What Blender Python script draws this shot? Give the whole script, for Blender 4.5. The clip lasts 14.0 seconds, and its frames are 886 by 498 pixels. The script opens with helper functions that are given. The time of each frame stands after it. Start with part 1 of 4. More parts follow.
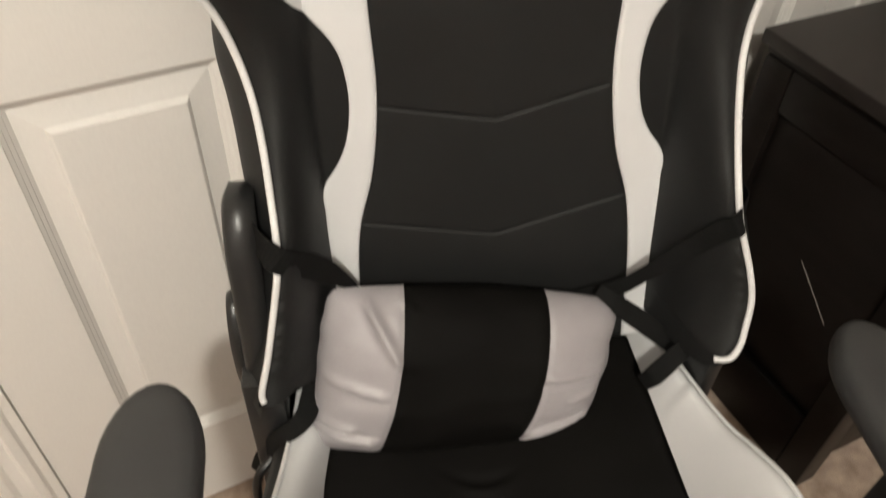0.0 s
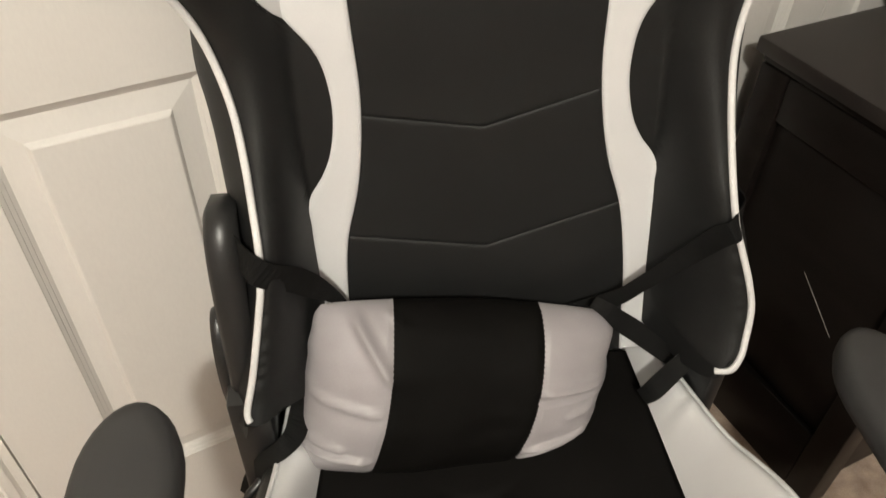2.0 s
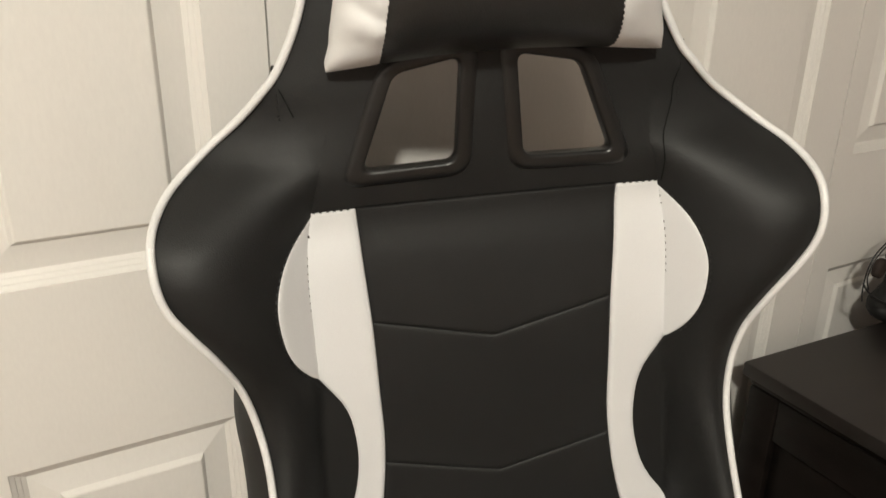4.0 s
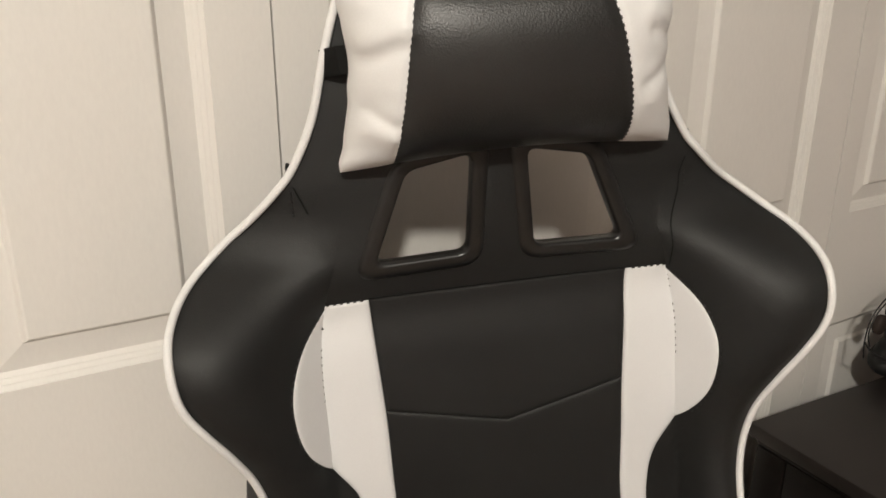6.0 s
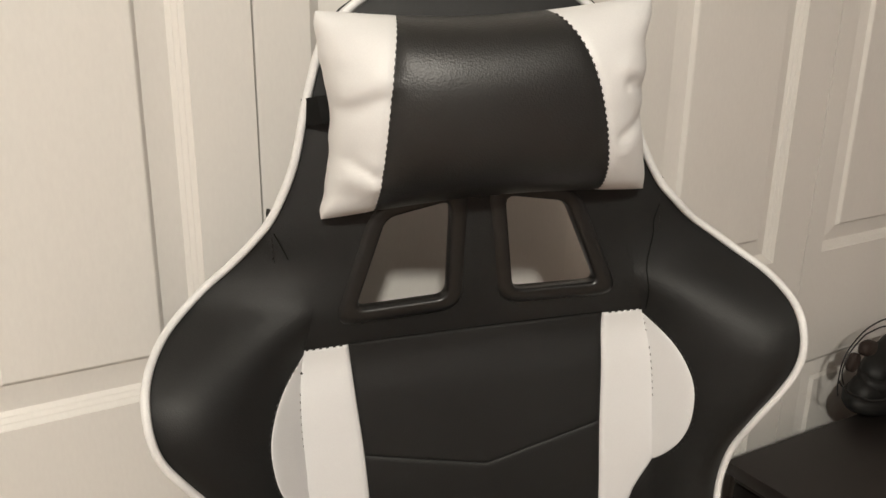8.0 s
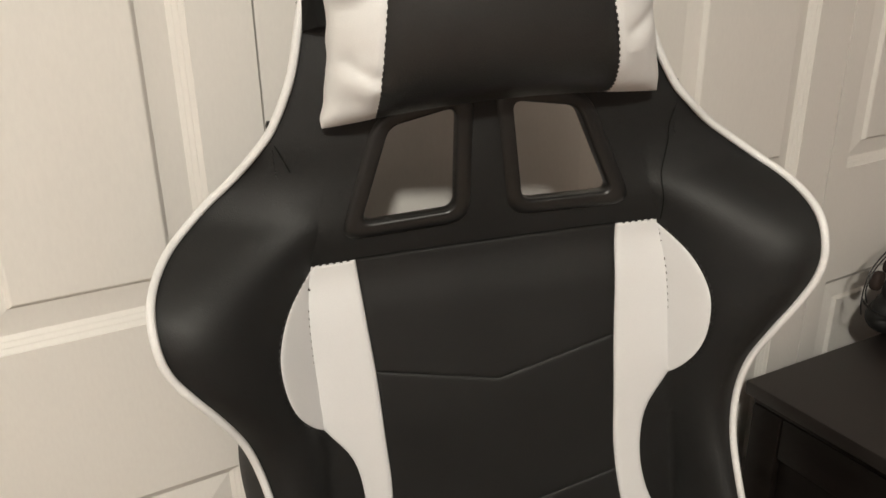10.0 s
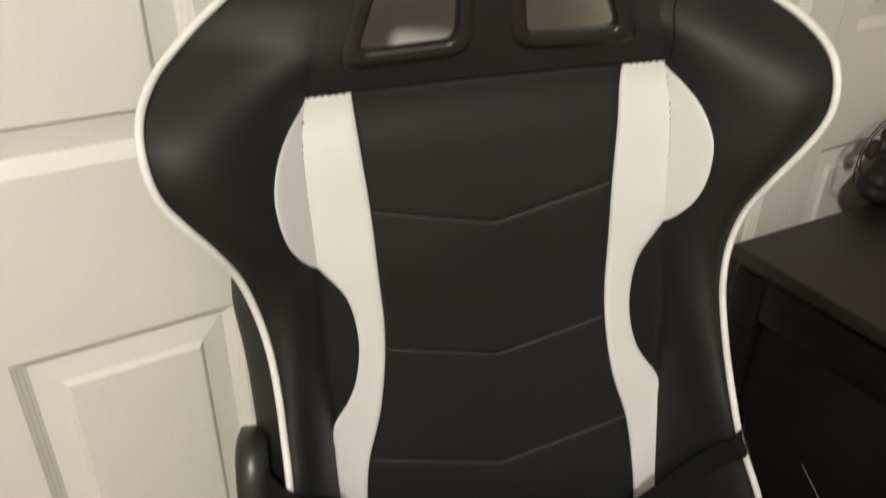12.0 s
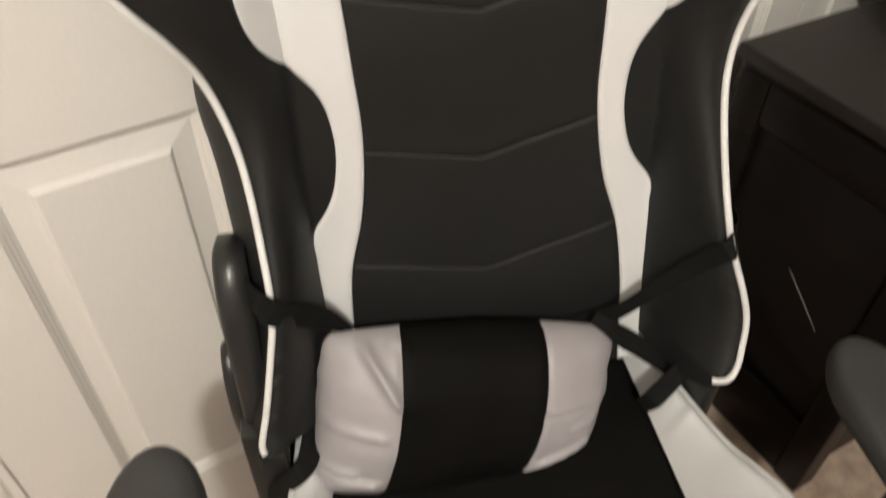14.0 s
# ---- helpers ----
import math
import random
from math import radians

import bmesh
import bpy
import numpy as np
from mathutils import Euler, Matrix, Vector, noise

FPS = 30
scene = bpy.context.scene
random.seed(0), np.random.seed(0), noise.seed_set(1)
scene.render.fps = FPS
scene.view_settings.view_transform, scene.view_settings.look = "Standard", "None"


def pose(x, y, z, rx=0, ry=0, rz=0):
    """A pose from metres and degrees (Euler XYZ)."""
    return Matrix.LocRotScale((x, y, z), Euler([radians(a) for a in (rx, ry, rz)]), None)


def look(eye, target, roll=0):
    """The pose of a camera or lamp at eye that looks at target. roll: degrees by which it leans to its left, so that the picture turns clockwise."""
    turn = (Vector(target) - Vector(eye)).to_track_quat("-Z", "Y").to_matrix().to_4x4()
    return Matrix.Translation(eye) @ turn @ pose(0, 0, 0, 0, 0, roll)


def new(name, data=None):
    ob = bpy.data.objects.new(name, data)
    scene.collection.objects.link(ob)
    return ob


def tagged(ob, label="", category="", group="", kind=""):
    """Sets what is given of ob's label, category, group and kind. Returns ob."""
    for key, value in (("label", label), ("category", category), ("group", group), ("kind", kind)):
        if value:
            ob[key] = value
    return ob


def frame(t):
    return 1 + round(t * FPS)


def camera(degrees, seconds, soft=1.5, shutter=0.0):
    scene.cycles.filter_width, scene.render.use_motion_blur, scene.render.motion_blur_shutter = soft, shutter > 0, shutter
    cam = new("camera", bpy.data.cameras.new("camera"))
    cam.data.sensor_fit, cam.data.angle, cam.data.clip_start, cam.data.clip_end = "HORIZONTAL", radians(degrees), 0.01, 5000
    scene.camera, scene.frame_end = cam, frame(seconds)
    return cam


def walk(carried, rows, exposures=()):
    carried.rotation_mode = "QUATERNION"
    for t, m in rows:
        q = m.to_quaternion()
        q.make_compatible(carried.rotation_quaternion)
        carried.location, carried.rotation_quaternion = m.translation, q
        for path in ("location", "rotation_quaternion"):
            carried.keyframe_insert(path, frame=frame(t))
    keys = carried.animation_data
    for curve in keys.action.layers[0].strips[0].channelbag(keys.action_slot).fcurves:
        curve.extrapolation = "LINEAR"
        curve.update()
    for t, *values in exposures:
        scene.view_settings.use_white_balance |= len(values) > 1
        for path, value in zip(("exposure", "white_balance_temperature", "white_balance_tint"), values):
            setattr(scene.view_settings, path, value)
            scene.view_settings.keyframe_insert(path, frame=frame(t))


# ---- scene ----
from mathutils.geometry import delaunay_2d_cdt

# ---------------------------------------------------------------- camera
cam = camera(60.6, 14.0, soft=1.5, shutter=0.5)
PATH = [
    (0, (0.0000, 0.0000, 1.2379), (0.3616, 0.6171, 0.5389), 2.98),
    (0.5, (0.0153, -0.0124, 1.2112), (0.3454, 0.5633, 0.4632), 2.41),
    (1, (0.0291, -0.0043, 1.2198), (0.3607, 0.5936, 0.4899), 1.26),
    (1.5, (0.0165, -0.0056, 1.2167), (0.3719, 0.6229, 0.5248), 1.13),
    (2, (0.0179, -0.0045, 1.2144), (0.3831, 0.6368, 0.5396), 1.61),
    (2.5, (0.0057, -0.0209, 1.2079), (0.3966, 0.6827, 0.6143), 0.99),
    (3, (-0.0102, -0.0031, 1.2728), (0.4297, 0.7618, 0.8023), 1.47),
    (3.5, (-0.0136, -0.0128, 1.2881), (0.4436, 0.7846, 0.8944), 1.37),
    (5.8, (-0.0304, 0.0083, 1.3480), (0.4421, 0.8278, 1.0238), 0.12),
    (6, (-0.0274, 0.0087, 1.3475), (0.4515, 0.8270, 1.0297), 0.16),
    (6.5, (-0.0254, -0.0022, 1.3510), (0.4687, 0.8166, 1.0590), 0.54),
    (7, (-0.0179, -0.0085, 1.3587), (0.4728, 0.8187, 1.0848), 0.50),
    (7.2, (-0.0314, 0.0050, 1.3645), (0.4790, 0.8196, 1.0891), 0.94),
    (9.3, (-0.0140, 0.0069, 1.3499), (0.4752, 0.8266, 1.0518), 0.39),
    (9.5, (-0.0126, 0.0046, 1.3434), (0.4752, 0.8198, 1.0313), 0.18),
    (10, (-0.0136, 0.0075, 1.3325), (0.4574, 0.8157, 0.9789), -0.94),
    (10.5, (-0.0187, 0.0045, 1.3369), (0.4517, 0.8089, 0.9742), -0.26),
    (11, (-0.0132, 0.0060, 1.3369), (0.4651, 0.8022, 0.9663), 0.03),
    (11.5, (-0.0156, 0.0016, 1.3278), (0.4611, 0.7829, 0.9250), 0.38),
    (12, (-0.0233, 0.0121, 1.2955), (0.4291, 0.7511, 0.7961), 1.16),
    (12.5, (-0.0205, 0.0127, 1.2839), (0.3979, 0.7058, 0.6969), 1.36),
    (13, (-0.0182, 0.0206, 1.2651), (0.3729, 0.6522, 0.5957), 1.67),
    (13.5, (-0.0045, 0.0313, 1.2387), (0.3329, 0.5673, 0.4648), 1.37),
    (14, (0.0035, 0.0286, 1.2598), (0.3874, 0.6392, 0.5672), 1.06),
]
walk(cam, [(t, look(eye, target, roll)) for t, eye, target, roll in PATH],
     [(0, 0.0, 6500, 9), (2.2, 0.04, 6500, 8), (3.0, -0.05, 6500, 5), (3.6, -0.10, 6500, 6), (6.0, -0.25, 6500, 10), (7.2, -0.30, 6500, 10), (9.3, -0.27, 6500, 9), (11.5, -0.20, 6500, 8),
      (12.2, -0.07, 6500, 4), (12.7, -0.03, 6500, 4), (13.2, 0.0, 6500, 9), (14, 0.0, 6500, 9)])

# ---------------------------------------------------------------- light
world = bpy.data.worlds.new("world")
scene.world = world
world.use_nodes = True
world.node_tree.nodes["Background"].inputs[0].default_value = (0.9, 0.75, 0.6, 1)
world.node_tree.nodes["Background"].inputs[1].default_value = 0.02
scene.view_settings.exposure = 0.0
LAMP = (-0.67, -1.12, 2.34)
lamp_data = bpy.data.lights.new("ceiling_lamp", "POINT")
lamp_data.energy, lamp_data.color, lamp_data.shadow_soft_size = 152.0, (1.0, 0.945, 0.838), 0.07
lamp = new("ceiling_lamp", lamp_data)
lamp.location = LAMP


# ---------------------------------------------------------------- materials
def nodes_of(name):
    m = bpy.data.materials.new(name)
    m.use_nodes = True
    nt = m.node_tree
    return m, nt, nt.nodes["Principled BSDF"]


def surface(name, dark, light, rough=(0.5, 0.6), scale=8.0, fine=250.0, bump=0.1, depth=0.001, metal=0.0, coarse_bump=0.0,
            stretch=(1, 1, 1), voronoi=False, sheen=0.0, spec=0.5):
    """A surface with stains at one scale and grain at another."""
    m, nt, p = nodes_of(name)
    N, L = nt.nodes.new, nt.links.new
    tc, mp = N("ShaderNodeTexCoord"), N("ShaderNodeMapping")
    mp.inputs["Scale"].default_value = stretch
    L(tc.outputs["Object"], mp.inputs["Vector"])
    big, small = N("ShaderNodeTexNoise"), N("ShaderNodeTexNoise")
    big.inputs["Scale"].default_value, big.inputs["Detail"].default_value = scale, 5
    small.inputs["Scale"].default_value, small.inputs["Detail"].default_value = fine, 3
    for n in (big, small):
        L(mp.outputs[0], n.inputs["Vector"])
    add = N("ShaderNodeMath")
    add.operation = "MULTIPLY_ADD"
    add.inputs[1].default_value = 0.35
    L(small.outputs[0], add.inputs[0])
    mul = N("ShaderNodeMath")
    mul.operation = "MULTIPLY"
    mul.inputs[1].default_value = 0.65
    L(big.outputs[0], mul.inputs[0])
    L(mul.outputs[0], add.inputs[2])
    ramp = N("ShaderNodeValToRGB")
    ramp.color_ramp.elements[0].position, ramp.color_ramp.elements[1].position = 0.32, 0.68
    ramp.color_ramp.elements[0].color, ramp.color_ramp.elements[1].color = (*dark, 1), (*light, 1)
    L(add.outputs[0], ramp.inputs[0])
    L(ramp.outputs[0], p.inputs["Base Color"])
    rr = N("ShaderNodeMapRange")
    rr.inputs["To Min"].default_value, rr.inputs["To Max"].default_value = rough
    L(big.outputs[0], rr.inputs["Value"])
    L(rr.outputs[0], p.inputs["Roughness"])
    p.inputs["Metallic"].default_value = metal
    p.inputs["Specular IOR Level"].default_value = spec
    p.inputs["Sheen Weight"].default_value = sheen
    bp = N("ShaderNodeBump")
    bp.inputs["Strength"].default_value, bp.inputs["Distance"].default_value = bump, depth
    if voronoi:
        vo = N("ShaderNodeTexVoronoi")
        vo.inputs["Scale"].default_value = fine
        L(mp.outputs[0], vo.inputs["Vector"])
        L(vo.outputs["Distance"], bp.inputs["Height"])
    else:
        L(small.outputs[0], bp.inputs["Height"])
    if coarse_bump:
        b2 = N("ShaderNodeBump")
        b2.inputs["Strength"].default_value, b2.inputs["Distance"].default_value = coarse_bump, 0.006
        L(big.outputs[0], b2.inputs["Height"])
        L(b2.outputs[0], bp.inputs["Normal"])
    L(bp.outputs[0], p.inputs["Normal"])
    return m


BLACK_LEATHER = surface("black_leatherette", (0.0060, 0.0063, 0.0064), (0.0092, 0.0096, 0.0096), (0.52, 0.62), 9, 900, 0.22, 0.0006, voronoi=True, coarse_bump=0.06, spec=0.37)
PILLOW_BLACK = surface("soft_black_leatherette", (0.011, 0.0113, 0.0113), (0.016, 0.0163, 0.0162), (0.36, 0.48), 14, 700, 0.3, 0.0007, voronoi=True, coarse_bump=0.10, spec=0.55)
WHITE_LEATHER = surface("white_leatherette", (0.68, 0.685, 0.69), (0.74, 0.745, 0.75), (0.42, 0.52), 9, 900, 0.15, 0.0005, voronoi=True, coarse_bump=0.05)
PILLOW_WHITE = surface("pillow_white_leatherette", (0.70, 0.70, 0.70), (0.77, 0.77, 0.77), (0.42, 0.55), 14, 900, 0.15, 0.0005, voronoi=True, coarse_bump=0.12)
PIPING = surface("white_piping", (0.70, 0.70, 0.70), (0.80, 0.80, 0.79), (0.4, 0.5), 30, 700, 0.1, 0.0004)
WEBBING = surface("black_webbing", (0.004, 0.004, 0.004), (0.008, 0.008, 0.0076), (0.75, 0.9), 40, 1400, 0.25, 0.0004, spec=0.15)
PLASTIC = surface("black_plastic", (0.012, 0.012, 0.0125), (0.018, 0.018, 0.018), (0.32, 0.42), 12, 900, 0.12, 0.0004)
GLOSS_PLASTIC = surface("glossy_black_plastic", (0.007, 0.007, 0.007), (0.010, 0.010, 0.010), (0.26, 0.36), 12, 600, 0.04, 0.0003)
# matte black; its base is also lowered to hold the shade over the seat
MATTE_BLACK_SHADED = surface("black_matte_leatherette_shaded", (0.0032, 0.0029, 0.0026), (0.0056, 0.0051, 0.0046), (0.62, 0.74), 16, 800, 0.3, 0.0006, voronoi=True, coarse_bump=0.08, spec=0.07)
# white pillow leatherette greyed in its base colour for the shade on it
PILLOW_SHADED_WHITE = surface("shaded_white_leatherette", (0.325, 0.305, 0.315), (0.385, 0.365, 0.375), (0.38, 0.5), 14, 900, 0.15, 0.0005, voronoi=True, coarse_bump=0.12)
ARM_PAD = surface("grey_black_foam", (0.030, 0.030, 0.031), (0.040, 0.040, 0.040), (0.5, 0.6), 12, 1100, 0.3, 0.0005)
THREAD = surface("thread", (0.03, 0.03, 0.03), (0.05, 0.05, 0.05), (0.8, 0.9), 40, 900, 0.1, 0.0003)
DOOR_PAINT = surface("white_door_paint", (0.70, 0.68, 0.645), (0.76, 0.74, 0.70), (0.42, 0.55), 2.0, 160, 0.06, 0.0005, stretch=(2, 2, 0.7))
TRIM_PAINT = surface("white_trim_paint", (0.70, 0.68, 0.64), (0.77, 0.75, 0.71), (0.4, 0.5), 3, 140, 0.08, 0.0005)
WALL_PAINT = surface("cream_wall_paint", (0.47, 0.42, 0.34), (0.52, 0.47, 0.38), (0.7, 0.85), 2, 180, 0.25, 0.0012)
CEILING_PAINT = surface("white_ceiling_paint", (0.60, 0.59, 0.57), (0.66, 0.65, 0.63), (0.8, 0.9), 2, 90, 0.4, 0.002)
# colour picked for walls out of view, to turn bounced light pinkish
BOUNCE_MAUVE = surface("pale_mauve_bounce_paint", (0.50, 0.455, 0.45), (0.56, 0.51, 0.505), (0.7, 0.85), 2, 180, 0.25, 0.0012)
CARPET = surface("beige_carpet", (0.22, 0.145, 0.10), (0.60, 0.465, 0.36), (0.9, 1.0), 26, 420, 0.9, 0.004, sheen=0.3)
# one dark stain in two tones: sides darkened for shade, top lightened as lit
SIDE_WOOD_SHADED = surface("dark_stained_wood_shaded", (0.0045, 0.0036, 0.0032), (0.0095, 0.0075, 0.0066), (0.3, 0.45), 5, 90, 0.15, 0.0008, stretch=(1, 1, 7), spec=0.22)
TOP_WOOD_LIT = surface("dark_stained_top_lit", (0.011, 0.0088, 0.0080), (0.019, 0.0155, 0.0140), (0.4, 0.5), 5, 90, 0.12, 0.0006, stretch=(1, 7, 1))
MATTE_PLASTIC = surface("matte_black_plastic", (0.006, 0.006, 0.006), (0.010, 0.0098, 0.0095), (0.5, 0.62), 14, 900, 0.15, 0.0004, spec=0.25)
BROWN_PLASTIC = surface("dark_brown_foam", (0.020, 0.013, 0.011), (0.032, 0.022, 0.018), (0.6, 0.75), 20, 700, 0.3, 0.0006, spec=0.25)
GREY_MARK = surface("grey_mark", (0.22, 0.20, 0.18), (0.34, 0.31, 0.28), (0.5, 0.6), 60, 400, 0.1, 0.0003)


# ---------------------------------------------------------------- mesh helpers
def mesh_of(name, verts, faces, mat, smooth=True):
    me = bpy.data.meshes.new(name)
    me.from_pydata([tuple(v) for v in verts], [], faces)
    me.materials.append(mat)
    me.polygons.foreach_set("use_smooth", [smooth] * len(me.polygons))
    me.update()
    return me


def put(name, me, parent=None, label="", m=None):
    ob = new(name, me)
    if parent is not None:
        ob.parent = parent
    if m is not None:
        ob.matrix_local = m
    return tagged(ob, label)


def part(name, bm, mat, parent, label="", smooth=True, m=None):
    """Links a bmesh as one mesh object under a thing or a part."""
    bmesh.ops.recalc_face_normals(bm, faces=bm.faces)
    me = bpy.data.meshes.new(name)
    bm.to_mesh(me)
    bm.free()
    me.materials.append(mat)
    me.polygons.foreach_set("use_smooth", [smooth] * len(me.polygons))
    return put(name, me, parent, label, m)


def auto_sharp(ob, angle=35):
    me = ob.data
    bm = bmesh.new()
    bm.from_mesh(me)
    for e in bm.edges:
        e.smooth = not (len(e.link_faces) == 2 and e.calc_face_angle(0) > radians(angle))
    bm.to_mesh(me)
    bm.free()
    return ob


def box_bm(x0, x1, y0, y1, z0, z1, bevel=0.0, seg=2):
    bm = bmesh.new()
    bmesh.ops.create_cube(bm, size=1)
    for v in bm.verts:
        v.co = Vector(((x0 + x1) / 2 + v.co.x * (x1 - x0), (y0 + y1) / 2 + v.co.y * (y1 - y0), (z0 + z1) / 2 + v.co.z * (z1 - z0)))
    if bevel:
        bmesh.ops.bevel(bm, geom=bm.edges[:], offset=bevel, segments=seg, affect="EDGES", profile=0.5)
    return bm


def box(name, b, mat, parent=None, label="", bevel=0.003, seg=2):
    return auto_sharp(part(name, box_bm(*b, bevel, seg), mat, parent, label))


def spline(knots):
    """A smooth curve through knots (t, value...): returns a function of t."""
    k = np.array(knots, float)
    t, y = k[:, 0], k[:, 1:]
    d = np.gradient(y, t, axis=0)

    def at(x):
        x = min(max(x, t[0]), t[-1])
        i = min(int(np.searchsorted(t, x, side="right")) - 1, len(t) - 2)
        w = t[i + 1] - t[i]
        s = (x - t[i]) / w
        a = y[i] * (1 + 2 * s) * (1 - s) ** 2 + y[i + 1] * s * s * (3 - 2 * s)
        r = a + w * (d[i] * s * (1 - s) ** 2 - d[i + 1] * s * s * (1 - s))
        return float(r[0]) if len(r) == 1 else r
    return at


def tube(points, radius, sides=10, closed=False, flat=1.0, up=Vector((0, 0, 1))):
    """A bmesh tube along points; flat below 1 gives a band."""
    bm = bmesh.new()
    pts = [Vector(p) for p in points]
    n = len(pts)
    rings = []
    prev = None
    for i, p in enumerate(pts):
        a = pts[(i - 1) % n] if closed or i else p
        b = pts[(i + 1) % n] if closed or i < n - 1 else p
        d = (b - a).normalized()
        if prev is None:
            side = d.cross(up)
            if side.length < 1e-3:
                side = d.cross(Vector((1, 0, 0)))
        else:
            side = prev - d * prev.dot(d)
        side.normalize()
        prev = side
        o = d.cross(side)
        rings.append([bm.verts.new(p + (side * math.cos(w) + o * math.sin(w) * flat) * radius) for w in [2 * math.pi * k / sides for k in range(sides)]])
    for i in range(n if closed else n - 1):
        r0, r1 = rings[i], rings[(i + 1) % n]
        for k in range(sides):
            bm.faces.new((r0[k], r0[(k + 1) % sides], r1[(k + 1) % sides], r1[k]))
    if not closed:
        bm.faces.new(rings[0])
        bm.faces.new(rings[-1])
    return bm


def dense(points, n=6):
    """Catmull-Rom points through the given ones."""
    p = [Vector(q) for q in points]
    out = []
    for i in range(len(p) - 1):
        a, b, c, d = p[max(i - 1, 0)], p[i], p[i + 1], p[min(i + 2, len(p) - 1)]
        for k in range(n):
            t = k / n
            out.append(0.5 * ((2 * b) + (c - a) * t + (2 * a - 5 * b + 4 * c - d) * t * t + (3 * b - a - 3 * c + d) * t ** 3))
    return out + [p[-1]]


def band(points, normals, width, thick=0.0015):
    """A bmesh strap along points, lying on surfaces with the given normals."""
    bm = bmesh.new()
    rows = []
    n = len(points)
    for i, (p, nn) in enumerate(zip(points, normals)):
        d = (Vector(points[min(i + 1, n - 1)]) - Vector(points[max(i - 1, 0)])).normalized()
        nn = Vector(nn).normalized()
        s = d.cross(nn).normalized() * (width[i] if isinstance(width, list) else width) / 2
        p = Vector(p)
        rows.append([bm.verts.new(q) for q in (p - s, p + s, p + s + nn * thick, p - s + nn * thick)])
    for a, b in zip(rows, rows[1:]):
        for k in range(4):
            bm.faces.new((a[k], a[(k + 1) % 4], b[(k + 1) % 4], b[k]))
    bm.faces.new(rows[0])
    bm.faces.new(rows[-1])
    return bm


def stitching(line, parent, mat, gap=0.0065, size=0.0034, fat=0.0007):
    """Short stitches along a dense line, joined in one mesh."""
    verts, faces, run, prev = [], [], 0.0, Vector(line[0])
    for a, b in zip(line, line[1:]):
        a, b = Vector(a), Vector(b)
        run += (b - a).length
        if run >= gap:
            run = 0.0
            d = (b - a).normalized()
            n = d.orthogonal().normalized()
            o = d.cross(n)
            k = len(verts)
            for q in (-0.5, 0.5):
                verts += [b + d * size * q + (n * c + o * e) * fat for c, e in ((1, 0), (0, 1), (-1, 0), (0, -1))]
            faces += [(k + i, k + (i + 1) % 4, k + 4 + (i + 1) % 4, k + 4 + i) for i in range(4)] + [(k, k + 1, k + 2, k + 3), (k + 4, k + 5, k + 6, k + 7)]
    return put("stitching", mesh_of("stitching", verts, faces, mat, False), parent)


# ---------------------------------------------------------------- room shell
WY = 0.7254            # face of the closet doors
X0, X1, Y0, H = -1.9, 3.0, -3.6, 2.44


def structure(name, b, mat, label, bevel=0.0):
    ob = part(name, box_bm(*b, bevel), mat, None, label, smooth=False)
    return tagged(ob, label, kind="structure")


structure("floor", (X0 - 0.1, X1 + 0.1, Y0 - 0.1, WY + 0.75, -0.1, 0.0), CARPET, "worn beige cut-pile carpet with brown flecks")
structure("ceiling", (X0 - 0.1, X1 + 0.1, Y0 - 0.1, WY + 0.75, H, H + 0.1), CEILING_PAINT, "plain white painted ceiling")
# three unseen walls close the room; their mauve tints the bounce
structure("wall_south", (X0 - 0.1, X1 + 0.1, Y0 - 0.1, Y0, 0, H), BOUNCE_MAUVE, "unseen wall in pale mauve that tints the bounced light")
structure("wall_west", (X0 - 0.1, X0, Y0, WY + 0.14, 0, H), BOUNCE_MAUVE, "unseen wall in pale mauve that tints the bounced light")
structure("wall_east", (X1, X1 + 0.1, Y0, WY + 0.14, 0, H), BOUNCE_MAUVE, "unseen wall in pale mauve that tints the bounced light")
WIN = WY + 0.02
DH = 2.03
LEFT_OPEN, LEFT_END = -0.196, 0.610
RIGHT_OPEN, RIGHT_END = 0.672, 1.582
structure("wall_north", (X0, LEFT_OPEN - 0.012, WIN, WIN + 0.12, 0, H), WALL_PAINT, "cream painted plaster wall beside the closet doors")
structure("wall_north_pier", (LEFT_END + 0.004, RIGHT_OPEN - 0.004, WIN - 0.004, WIN + 0.12, 0, DH), TRIM_PAINT, "narrow white post between two closet openings")
structure("wall_north_east", (RIGHT_END + 0.004, X1, WIN, WIN + 0.12, 0, H), WALL_PAINT, "cream painted plaster wall beside the closet doors")
structure("wall_north_lintel", (LEFT_OPEN - 0.012, RIGHT_END + 0.004, WIN, WIN + 0.12, DH, H), WALL_PAINT, "cream painted wall over the closet doors")
structure("wall_closet_back", (X0, X1, WY + 0.70, WY + 0.75, 0, H), WALL_PAINT, "plain wall at the back of the closet")


def casing(name, x0, x1, label):
    """Upright door trim with two rounded steps."""
    prof = [(0, 0), (0, 0.010), (0.006, 0.015), (0.018, 0.016), (0.024, 0.011), (0.040, 0.010), (0.048, 0.014), (0.060, 0.013), (0.066, 0.006), (0.066, 0)]
    s = (x1 - x0) / 0.066
    verts, faces = [], []
    for z in (0, DH + 0.06):
        verts += [(x1 - a * s, WIN - b * 1.1, z) for a, b in prof]
    n = len(prof)
    faces = [(k, (k + 1) % n, n + (k + 1) % n, n + k) for k in range(n)]
    ob = put(name, mesh_of(name, verts, faces, TRIM_PAINT, False), None)
    return tagged(ob, label, kind="structure")


